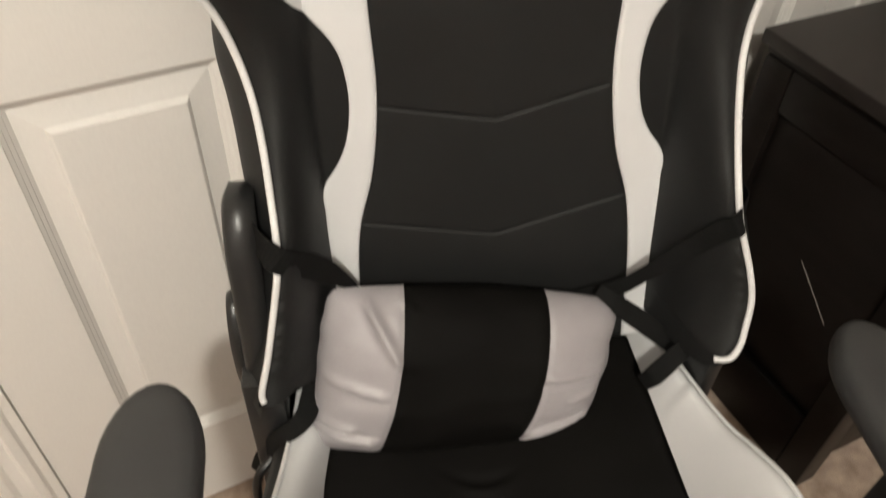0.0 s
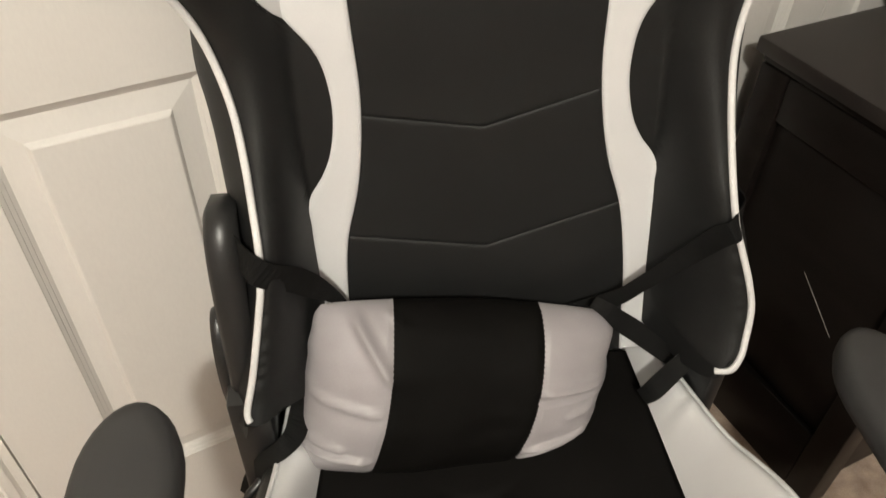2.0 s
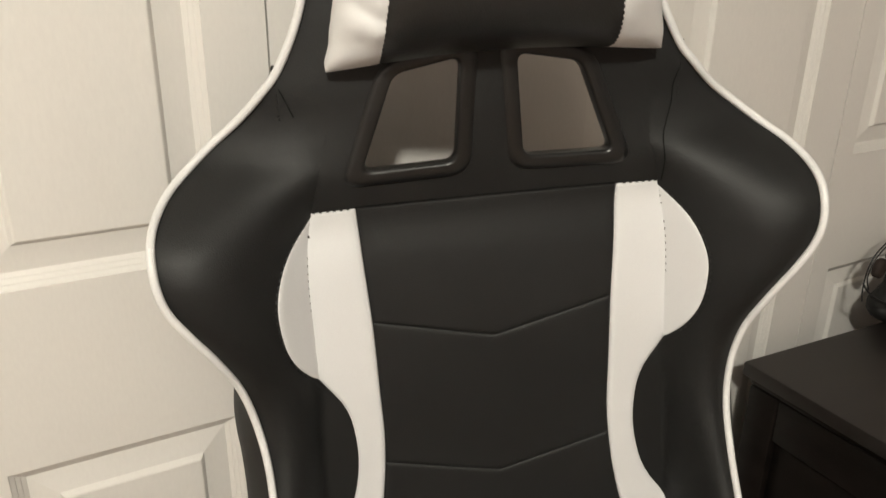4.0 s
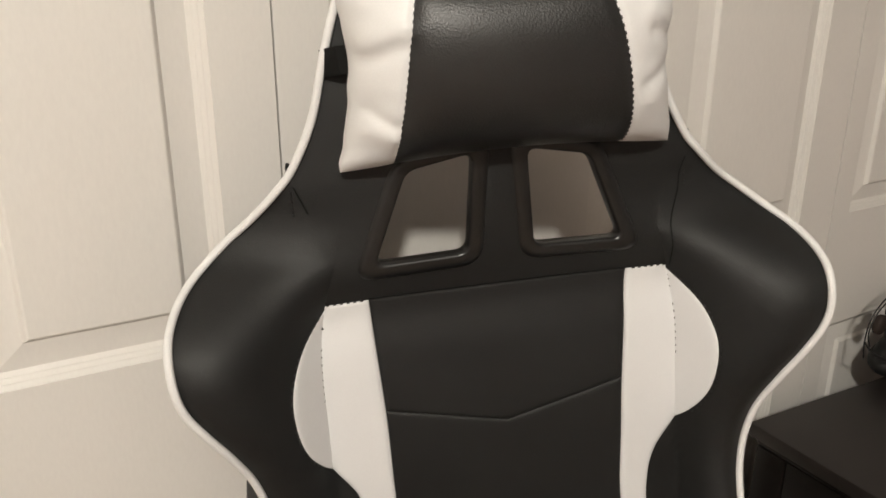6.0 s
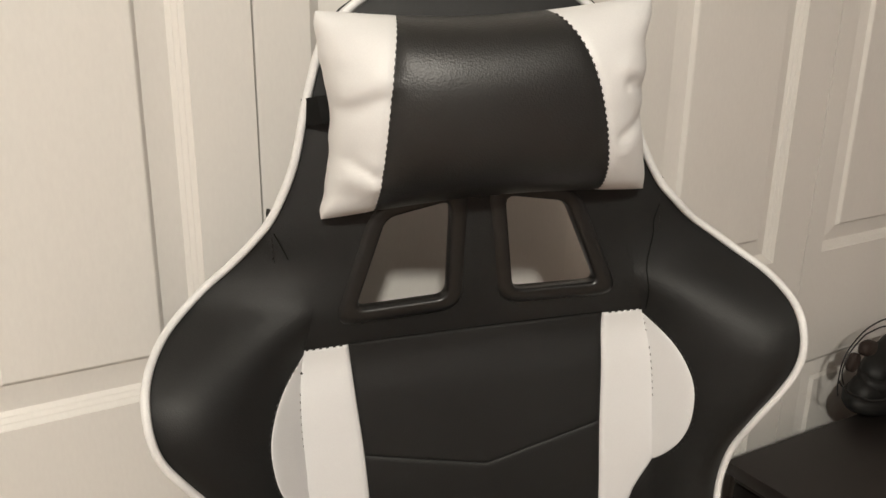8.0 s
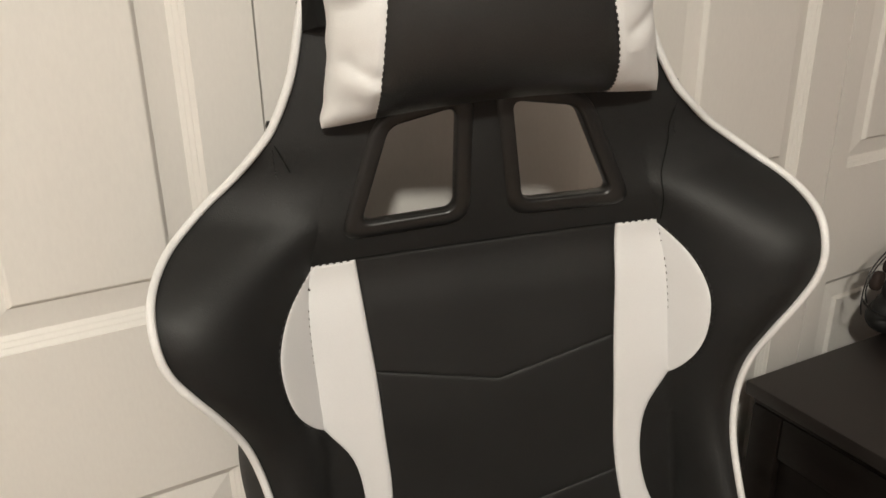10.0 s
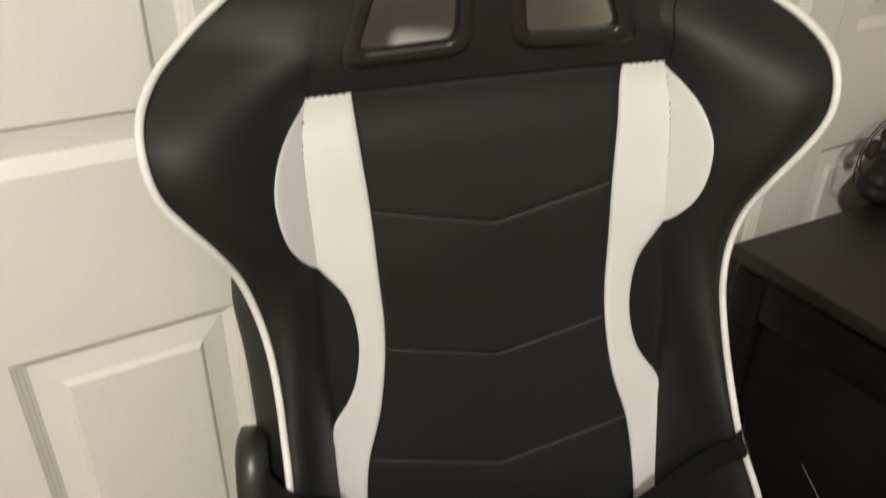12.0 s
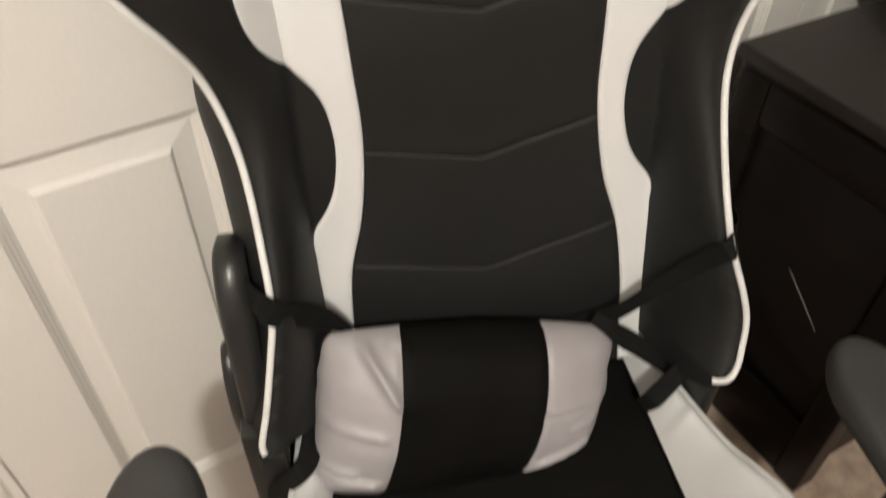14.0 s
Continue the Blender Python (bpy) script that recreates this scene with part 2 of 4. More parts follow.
trim = casing("trim_1", -0.272, -0.208, "white painted door casing with a rounded profile")
bm = bmesh.new()
bmesh.ops.create_uvsphere(bm, u_segments=14, v_segments=8, radius=1, matrix=Matrix.Translation((-0.231, 0.7332, 0.139)) @ Matrix.Diagonal((0.004, 0.0012, 0.006, 1)))
part("scuff", bm, GREY_MARK, trim, "small brown scuff in the paint")
structure("trim_2", (-0.208, -0.1965, WY + 0.004, WIN + 0.1, 0, DH), TRIM_PAINT, "white painted door jamb edge")
structure("baseboard_1", (X0, -0.273, WIN - 0.014, WIN, 0, 0.09), TRIM_PAINT, "white painted baseboard on carpet", 0.004)
structure("baseboard_2", (RIGHT_END + 0.01, X1, WIN - 0.014, WIN, 0, 0.09), TRIM_PAINT, "white painted baseboard on carpet", 0.004)


def panel_mesh(x0, x1, z0, z1):
    """A raised door panel: sunk moulding round a sloped field."""
    steps = [(0, 0), (0.0007, 0.0014), (0.0046, 0.0042), (0.0053, 0.0056), (0.0092, 0.0084), (0.0099, 0.0098), (0.0142, 0.0128), (0.0405, 0.0080), (0.0444, 0.0026), (0.0460, 0.0018)]
    verts, faces = [], []
    for a, d in steps:
        verts += [(x0 + a, d, z0 + a), (x1 - a, d, z0 + a), (x1 - a, d, z1 - a), (x0 + a, d, z1 - a)]
    for i in range(len(steps) - 1):
        for k in range(4):
            a, b = 4 * i + k, 4 * i + (k + 1) % 4
            faces.append((a, b, b + 4, a + 4))
    faces.append(tuple(4 * (len(steps) - 1) + k for k in range(4)))
    return verts, faces


def panel_door(name, x0, x1, cols, rows, label, category="closet door"):
    """A door leaf; cols, rows: spans of its raised panels from its left edge and from the floor."""
    root = tagged(new(name), label, category, "", "structure")
    root.location = (x0, WY, 0.012)
    w, hh, th = x1 - x0, DH - 0.03, 0.034
    bm = bmesh.new()
    xs = [0] + [x for c in cols for x in c] + [w]
    zs = [0] + [z - 0.012 for r in rows for z in r] + [hh]
    nx, nz = len(xs), len(zs)
    grid = {(i, j): bm.verts.new((xs[i], 0, zs[j])) for i in range(nx) for j in range(nz)}
    for i in range(nx - 1):
        for j in range(nz - 1):
            if not (i % 2 and j % 2):
                bm.faces.new((grid[i, j], grid[i + 1, j], grid[i + 1, j + 1], grid[i, j + 1]))
    back = [bm.verts.new((a, th, b)) for a, b in ((0, 0), (w, 0), (w, hh), (0, hh))]
    sides = ([grid[i, 0] for i in range(nx)], [grid[nx - 1, j] for j in range(nz)], [grid[i, nz - 1] for i in range(nx - 1, -1, -1)], [grid[0, j] for j in range(nz - 1, -1, -1)])
    for k, side_verts in enumerate(sides):
        bm.faces.new(list(side_verts) + [back[(k + 1) % 4], back[k]])
    bm.faces.new(back)
    part("door_frame", bm, DOOR_PAINT, root, smooth=False)
    for c0, c1 in cols:
        for r0, r1 in rows:
            v, f = panel_mesh(c0, c1, r0 - 0.012, r1 - 0.012)
            put("panel", mesh_of("panel", v, f, DOOR_PAINT, False), root)
    return root


ROWS_L = [(0.205, 0.819), (1.009, 1.60), (1.70, 1.92)]
ROWS_R = [(0.205, 0.796), (1.002, 1.60), (1.70, 1.92)]
WHITE_LEAF = "white painted folding closet door leaf with raised panels"
panel_door("door_1", -0.1925, 0.2058, [(0.1115, 0.338)], ROWS_L, WHITE_LEAF)
panel_door("door_2", 0.2078, 0.606, [(0.056, 0.288)], ROWS_L, WHITE_LEAF)
panel_door("door_3", 0.676, 1.1335, [(0.096, 0.376)], ROWS_R, WHITE_LEAF)
panel_door("door_4", 1.1365, 1.578, [(0.0465, 0.332)], ROWS_R, WHITE_LEAF)


# ---------------------------------------------------------------- gaming chair
PSI = radians(-20.24)
LEAN = radians(3.697)
CX = Vector((math.cos(PSI), math.sin(PSI), 0))
CF = Vector((math.sin(PSI), -math.cos(PSI), 0))
CU, CB = 0.166, -0.33
chair = tagged(new("gaming_chair"), "black and white leatherette gaming chair with winged backrest beside a dresser", "chair")
chair.matrix_world = Matrix.Translation(CX * CU + CF * CB) @ pose(0, 0, 0, 0, 0, math.degrees(PSI))
ROOT_INV = chair.matrix_world.inverted()
RX = Vector((CX.x * math.cos(LEAN), CX.y * math.cos(LEAN), math.sin(LEAN)))
RU = RX.cross(-CF)
BACK = ROOT_INV @ (Matrix.Translation(RX * 0.2091) @ Matrix((RX, -CF, RU)).transposed().to_4x4())


def up(u, f, h):
    """Backrest coordinates (right, forward, up) to the chair's own."""
    return BACK @ Vector((u, -f, h))


def low(u, f, h):
    """Seat coordinates to the chair's own."""
    return Vector((u, -(f - CB), h))


PIPE_H = [(.552, .236, -.462), (.565, .246, -.467), (.582, .2515, -.476), (.615, .256, -.489), (.648, .250, -.499), (.684, .239, -.510), (.71, .2305, -.516), (.742, .2255, -.528), (.78, .2245, -.55), (.82, .224, -.570),
          (.86, .226, -.588), (.90, .232, -.597), (.94, .240, -.592), (.978, .253, -.577), (1.01, .268, -.565), (1.035, .280, -.560),
          (1.058, .285, -.560), (1.083, .2865, -.570), (1.10, .2845, -.588), (1.115, .277, -.612), (1.128, .264, -.634), (1.148, .240, -.646), (1.168, .214, -.645),
          (1.19, .191, -.638), (1.21, .174, -.636), (1.25, .1535, -.633), (1.30, .1385, -.632), (1.345, .122, -.632)]
edge_line = spline(PIPE_H)


left_foot = spline([(.55, .2765), (.572, .270), (.582, .2685), (.618, .256), (.667, .242), (.71, .2305), (.742, .2255)])


def edge_at(h, left=False):
    """The piping's place; the left wing's foot stands a little further out."""
    u, f = edge_line(h)
    return (left_foot(h) if left and h < 0.742 else u), f


centre_at = spline([(.45, -.565), (.52, -.583), (.6, -.597), (.66, -.606), (.75, -.614), (.85, -.620), (.95, -.623), (1.03, -.629), (1.08, -.636), (1.12, -.627), (1.2, -.618), (1.3, -.622), (1.40, -.632)])
fold_at = spline([(.5, .186), (.6, .185), (.734, .181), (.92, .173), (1.078, .163), (1.12, .15)])
inner_at = spline([(.46, .16), (.6, .158), (.675, .148), (.736, .130), (.792, .120), (.844, .1155), (.9, .116), (.97, .117), (1.03, .120), (1.085, .1225)])
white_at = spline([(.46, .187), (.6, .186), (.70, .184), (.728, .182), (.737, .178), (.752, .167), (.768, .158), (.803, .1475), (.847, .1445), (.889, .153), (.918, .172), (.954, .192), (.989, .199), (1.025, .197), (1.055, .184), (1.079, .163)])
TOP = 1.395


def pucker(t, h):
    """Small gathers in the leatherette beside the piping near the wing's foot."""
    if not 0.57 < h < 0.72:
        return 0.0
    wave = math.sin(h * 370 + 2.0 * math.sin(h * 90)) * math.sin(math.pi * (h - 0.57) / 0.15)
    return 0.0016 * wave * math.exp(-((0.90 - t) / 0.10) ** 2)


def front(u, h):
    """How far forward the backrest's face lies."""
    a, c = abs(u), centre_at(h)
    eu, ef = edge_at(min(h, 1.345), u < 0)
    uf = fold_at(h)
    if h > 1.17:
        t = min(a / eu, 1)
        return c + (ef - c) * t ** 2.2
    k = min(max((h - 1.05) / 0.12, 0), 1)
    t = min(max((a - uf) / max(eu - uf, 1e-3), 0), 1)
    bulge = 0.016 * math.sin(math.pi * t ** 0.8) + pucker(t, h)
    one = c + (ef - c) * (t * t * (3 - 2 * t) * 0.35 + 0.65 * math.sin(t * math.pi / 2)) + bulge
    two = c + (ef - c) * min(a / eu, 1) ** 2.2
    return one + (two - one) * k * k * (3 - 2 * k)


def padded(name, left, right, lo, hi, mat, parent, label="", cols=14, rows=40, puff=0.004, rim=0.012, lift=0.0, edge=0.012):
    """A stuffed patch of the backrest between u = left(h), right(h) and h = lo(u), hi(u), with its sewn-in rim."""
    verts, faces = [], []
    n, m = cols + 1, rows + 1
    for j in range(m):
        for i in range(n):
            s, t = i / cols, j / rows
            s, t = 0.5 - 0.5 * math.cos(math.pi * s), 0.5 - 0.5 * math.cos(math.pi * t)
            h = lo(0) + (hi(0) - lo(0)) * t
            for _ in range(9):
                u = left(h) + (right(h) - left(h)) * s
                h = lo(u) + (hi(u) - lo(u)) * t
            e = min(1, (min(s, 1 - s) * abs(right(h) - left(h))) / edge, (min(t, 1 - t) * abs(hi(u) - lo(u))) / edge)
            e = math.sqrt(max(0, 1 - (1 - e) ** 2))
            verts.append(up(u, front(u, h) - 0.003 + lift + puff * e, h))
    faces = [(j * n + i, j * n + i + 1, (j + 1) * n + i + 1, (j + 1) * n + i) for j in range(rows) for i in range(cols)]
    ring = [i for i in range(n)] + [j * n + cols for j in range(1, m)] + [rows * n + i for i in range(cols - 1, -1, -1)] + [j * n for j in range(rows - 1, 0, -1)]
    base = len(verts)
    back = (BACK.to_3x3() @ Vector((0, 1, 0))) * rim
    verts += [verts[k] + back for k in ring]
    q = len(ring)
    faces += [(ring[(k + 1) % q], ring[k], base + k, base + (k + 1) % q) for k in range(q)]
    return put(name, mesh_of(name, verts, faces, mat), parent, label)


FOOT = 0.47


def chevron(h0, rise=0.0265):
    return lambda u: h0 + rise * min(abs(u) / 0.112, 1.4)


TOPSEAM = lambda u: 1.083


def wing_top(u):
    return min(1.205 + (abs(u) - 0.175) * 1.6, 1.21)


SEAMS = [lambda u: FOOT, chevron(0.6425), chevron(0.789), chevron(0.944), TOPSEAM]
for lo_h, hi_h in zip(SEAMS, SEAMS[1:]):
    padded("centre_panel", lambda h: -inner_at(h), inner_at, lo_h, hi_h, BLACK_LEATHER, chair, cols=24, rows=26, puff=0.0016, edge=0.005)
flat = lambda v: (lambda u: v)


def wing_foot(u):
    t = min(max((0.236 - abs(u)) / 0.05, 0), 1)
    return (0.553 if u > 0 else 0.566) - 0.045 * t * (2 - t)


strips = []
strip_at = lambda h: min(white_at(h), fold_at(h) + 0.0015)
for sgn in (-1, 1):
    if sgn < 0:
        side = lambda f: (lambda h: -f(h))
        a, b = side(strip_at), side(inner_at)
    else:
        a, b = inner_at, strip_at
    strip = padded("white_strip", a, b, flat(FOOT), flat(1.083), WHITE_LEATHER, chair, "white leatherette strip beside the centre panel", cols=10, rows=90, puff=0.0032, edge=0.004)
    a, b = ((lambda h: -max(white_at(h), fold_at(h))), (lambda h: 0.002 - fold_at(h))) if sgn < 0 else ((lambda h: fold_at(h) - 0.002), (lambda h: max(white_at(h), fold_at(h))))
    inset = padded("white_scallop", a, b, flat(0.920), flat(1.083), WHITE_LEATHER, chair, "half-round white leatherette inset on the wing", cols=10, rows=50, puff=0.0032, edge=0.004)
    strips.append((strip, inset))
    ledge = lambda h: max(white_at(h) - 0.001 if h < 1.079 else 0.163 - (h - 1.079) * 0.3, 0.02)
    outer = lambda h, w=sgn: edge_at(min(h, 1.345), w < 0)[0]
    if sgn < 0:
        a, b = (lambda h: -outer(h)), (lambda h: -ledge(h))
    else:
        a, b = ledge, outer
    padded("side_bolster", a, b, wing_foot, wing_top, BLACK_LEATHER, chair, "stuffed black leatherette side wing", cols=34, rows=170, puff=0.0, rim=0.02, lift=0.002)

# headrest yoke with two openings
HOLE = [(.031, 1.120), (.1135, 1.118), (.081, 1.200), (.024, 1.211)]


def rounded(poly, r, n=5, grow=0.0):
    """Polygon with rounded corners, grown outwards by grow."""
    c = Vector((sum(p[0] for p in poly) / len(poly), sum(p[1] for p in poly) / len(poly)))
    pts = [Vector(p) for p in poly]
    m = len(pts)
    if grow:
        lines = []
        for i in range(m):
            a, b = pts[i], pts[(i + 1) % m]
            nn = Vector((b.y - a.y, a.x - b.x)).normalized()
            if nn.dot(a - c) < 0:
                nn = -nn
            lines.append((a + nn * grow, (b - a).normalized()))
        new_pts = []
        for i in range(m):
            (p, d), (q, e) = lines[i - 1], lines[i]
            s = ((q - p).x * e.y - (q - p).y * e.x) / (d.x * e.y - d.y * e.x)
            new_pts.append(p + d * s)
        pts = new_pts
    out = []
    for i in range(m):
        a, b, d = pts[i - 1], pts[i], pts[(i + 1) % m]
        p, q = b + (a - b).normalized() * r, b + (d - b).normalized() * r
        out += [(p * (1 - t) ** 2 + b * 2 * t * (1 - t) + q * t * t) for t in [k / n for k in range(n + 1)]]
    return [(p.x, p.y) for p in out]


def inside(p, poly):
    hit, n = False, len(poly)
    for i in range(n):
        (x0, y0), (x1, y1) = poly[i], poly[(i + 1) % n]
        if (y0 > p[1]) != (y1 > p[1]) and p[0] < x0 + (p[1] - y0) * (x1 - x0) / (y1 - y0):
            hit = not hit
    return hit


def top_outline(h0, shrink=0.0):
    """Closed outline of the backrest above h0."""
    right = []
    for k in range(30):
        h = h0 + (1.345 - h0) * k / 29
        right.append((edge_at(h)[0] - shrink, h))
    for k in range(1, 9):
        w = k / 8 * math.pi / 2
        right.append(((0.122 - shrink) * math.cos(w) ** 0.8, 1.345 + (TOP - shrink - 1.345) * math.sin(w)))
    return right[:-1] + [(0, TOP - shrink)] + [(-x, y) for x, y in reversed(right[:-1])]


def sheet(outline, holes, depth, step=0.012):
    """Triangulated sheet with holes; depth(u, h) gives the forward place."""
    pts, edges, faces = [], [], []
    for poly in [outline] + holes:
        b = len(pts)
        pts += [Vector(p) for p in poly]
        edges += [(b + k, b + (k + 1) % len(poly)) for k in range(len(poly))]
    us, hs = [p[0] for p in outline], [p[1] for p in outline]
    u = min(us)
    while u < max(us):
        h = min(hs)
        while h < max(hs):
            if inside((u, h), outline) and not any(inside((u, h), g) for g in holes):
                pts.append(Vector((u, h)))
            h += step
        u += step
    vs, _, fs, _, _, _ = delaunay_2d_cdt(pts, edges, [], 0, 1e-5)
    verts = [up(v.x, depth(v.x, v.y), v.y) for v in vs]
    keep = []
    for f in fs:
        c = (sum(vs[k].x for k in f) / len(f), sum(vs[k].y for k in f) / len(f))
        if inside(c, outline) and not any(inside(c, g) for g in holes):
            keep.append(tuple(f))
    return verts, keep


mirror = lambda poly: [(-x, y) for x, y in poly]
CUT = rounded(HOLE, 0.010, 5, 0.006)
YOKE_LOW = 1.083
side_yoke = [(0.163 - (h - 1.079) * 0.3, h) for h in np.linspace(YOKE_LOW, 1.1515, 10)] + [(u, wing_top(u)) for u in np.linspace(0.1416, 0.1735, 6)]
yoke_outline = side_yoke + top_outline(1.21) + [(-x, y) for x, y in reversed(side_yoke)]
v, f = sheet(yoke_outline, [CUT, mirror(CUT)], lambda u, h: front(u, min(h, 1.39)) - 0.001 - 0.010 * max(0, (h - 1.34) / 0.055) ** 2)
put("headrest_yoke", mesh_of("headrest_yoke", v, f, BLACK_LEATHER), chair, "black leatherette headrest with two openings")


def swell(h):
    """How far the upholstered side stands out beyond the piping."""
    k = min(max((h - 0.86) / 0.11, 0), 1)
    j = min(max((h - 1.03) / 0.10, 0), 1)
    return 0.034 - 0.027 * k * k * (3 - 2 * k) - 0.022 * j * j * (3 - 2 * j)


def depth_back(u, h):
    k = min(max((h - 1.02) / 0.10, 0), 1)
    return centre_at(min(h, 1.39)) - 0.060 + 0.030 * k - 0.006 * (1 - min(1, (u / 0.2) ** 2))


low_outline = [(edge_at(h)[0] + 0.7 * swell(h) - 0.002, h) for h in np.linspace(0.556, 1.105, 40)]
back_outline = low_outline + [p for p in top_outline(1.115, 0.014)] + [(-x, y) for x, y in reversed(low_outline)]
BACK_CUT = rounded(HOLE, 0.018, 5, 0.017)
v, f = sheet(back_outline, [BACK_CUT, mirror(BACK_CUT)], depth_back, 0.025)
put("back_shell", mesh_of("back_shell", v, f, BLACK_LEATHER), chair)

# upholstered side wall between the piping and the back
rows_h = list(np.linspace(0.553, 1.345, 70))
for sgn in (-1, 1):
    verts, faces = [], []
    for h in rows_h:
        eu, ef = edge_at(h, sgn < 0)
        fb = depth_back(eu, h)
        for k in range(7):
            t = k / 6
            verts.append(up(sgn * (eu + swell(h) * math.sin(math.pi * 0.75 * t)), ef + (fb - ef) * t, h))
    faces = [(j * 7 + k, j * 7 + k + 1, (j + 1) * 7 + k + 1, (j + 1) * 7 + k) for j in range(len(rows_h) - 1) for k in range(6)]
    put("side_wall", mesh_of("side_wall", verts, faces, BLACK_LEATHER), chair)
for sgn in (-1, 1):
    # underside of the wing's lower end
    verts, faces = [], []
    for i in range(9):
        u = 0.186 + (edge_at(0.554, sgn < 0)[0] - 0.186) * i / 8
        hf = wing_foot(sgn * u) + 0.001
        fr, bk = front(sgn * u, hf), depth_back(u, 0.554)
        for k in range(5):
            t = k / 4
            verts.append(up(sgn * u, fr + (bk - fr) * t, hf - 0.018 * math.sin(math.pi * min(1, i / 8 * 0.9 + 0.05)) * math.sin(math.pi * min(1, t + 0.02))))
    faces = [(i * 5 + k, i * 5 + k + 1, i * 5 + k + 6, i * 5 + k + 5) for i in range(8) for k in range(4)]
    put("bolster_end", mesh_of("bolster_end", verts, faces, BLACK_LEATHER), chair)

# dark plate added behind the backrest's lower end, in place of shade there
verts, faces = [], []
for a, c in ((-.240, .575), (-.236, .52), (-.215, .44), (.215, .44), (.236, .52), (.240, .575)):
    verts += [up(a, depth_back(0.2, 0.56) + 0.004, c), up(a, depth_back(0.2, 0.56) - 0.020, c)]
faces = [(2 * k, 2 * ((k + 1) % 6), 2 * ((k + 1) % 6) + 1, 2 * k + 1) for k in range(6)] + [(0, 2, 4, 6, 8, 10), (1, 3, 5, 7, 9, 11)]
put("gap_filler", mesh_of("gap_filler", verts, faces, WEBBING, False), chair, "added black plate filling the shaded gap under the backrest")

# piping from one lower end over the top to the other
crown = [(.105, -.634, 1.366), (.075, -.637, 1.385), (.04, -.639, 1.394)]
right_line = [(.222, -.466, .5465)] + [(u + 0.0005, ff + 0.002, h) for h, u, ff in PIPE_H] + crown
left_line = [(.268, -.468, .5725)] + [(edge_at(h, True)[0] + 0.0005, ff + 0.002, h) for h, u, ff in PIPE_H if h > 0.575] + crown
line = [up(*q) for q in right_line] + [up(0, -.640, 1.397)] + [up(-u, ff, h) for u, ff, h in reversed(left_line)]
part("piping", tube(dense(line, 5), 0.0037, 8), PIPING, chair, "white leatherette piping cord")

# sewn creases: over the centre panel, at the shoulders and beside the headrest
CREASES = [[(u, 1.0845) for u in np.linspace(-.123, .123, 15)], [(-.1763, 1.1927), (-.1715, 1.181), (-.167, 1.169)],
           [(.1773, 1.185), (.1725, 1.171), (.171, 1.156), (.165, 1.14), (.1614, 1.127), (.1625, 1.105), (.1635, 1.083)]]
for pts in CREASES:
    part("seam", tube(dense([up(u, front(u, h) + 0.0006, h) for u, h in pts], 5), 0.0005, 6), WEBBING, chair, "dark sewn seam")

# plastic rims of the openings
for sgn in (-1, 1):
    rings = [(0.0145, -0.001), (0.0130, 0.0014), (0.009, 0.0022), (0.003, 0.0022), (0.0008, 0.0012), (0.0, -0.002), (-0.0004, -0.007), (0.0, -0.013), (0.005, -0.016)]
    loops = [(rounded(HOLE, 0.010 + max(g, 0) * 0.8, 6, g), d) for g, d in rings]
    verts, n = [], len(loops[0][0])
    for poly, d in loops:
        verts += [up(sgn * x, front(x, y) + d, y) for x, y in poly]
    faces = [(a * n + k, a * n + (k + 1) % n, (a + 1) * n + (k + 1) % n, (a + 1) * n + k) for a in range(len(loops) - 1) for k in range(n)]
    put("opening_rim", mesh_of("opening_rim", verts, faces, GLOSS_PLASTIC), chair, "glossy black plastic rim")

# seams: thread along the fold, the top edge and the scallop
for sgn, (strip, inset) in zip((-1, 1), strips):
    fold = [up(sgn * fold_at(h), front(fold_at(h), h) + 0.0004, h) for h in np.linspace(0.985, 1.045, 120)]
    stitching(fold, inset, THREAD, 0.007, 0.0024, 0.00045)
    top_line = [up(sgn * u, front(u, 1.0835) + 0.0004, 1.0833) for u in np.linspace(0.123, 0.163, 80)]
    stitching(top_line, strip, BLACK_LEATHER, 0.0058, 0.0026, 0.0008)
    scallop = [up(sgn * (white_at(h) + 0.0004), front(white_at(h), h) + 0.0009, h) for h in np.linspace(0.93, 1.075, 260)]
    stitching(scallop, inset, BLACK_LEATHER, 0.0062, 0.0030, 0.0009)

# ---- seat
seat_in = spline([(-.60, .195), (-.50, .197), (-.40, .203), (-.30, .208), (-.15, .212), (0.0, .212)])
seat_h = spline([(-.60, .452), (-.50, .446), (-.40, .430), (-.30, .418), (-.15, .420), (-.05, .430), (0.0, .40)])
bol_u = spline([(-.64, .226), (-.56, .232), (-.50, .238), (-.46, .245), (-.40, .254), (-.33, .261), (-.2, .258), (-.05, .252), (0.0, .245)])
bol_h = spline([(-.64, .482), (-.56, .476), (-.50, .486), (-.46, .490), (-.42, .500), (-.38, .520), (-.33, .542), (-.25, .552), (-.12, .54), (-.03, .50), (0.0, .46)])


def seat_edge(ff, sgn):
    k = min(max((ff + 0.52) / 0.10, 0), 1)
    return seat_in(ff) + (0.010 * k * k * (3 - 2 * k) if sgn < 0 else 0.0)


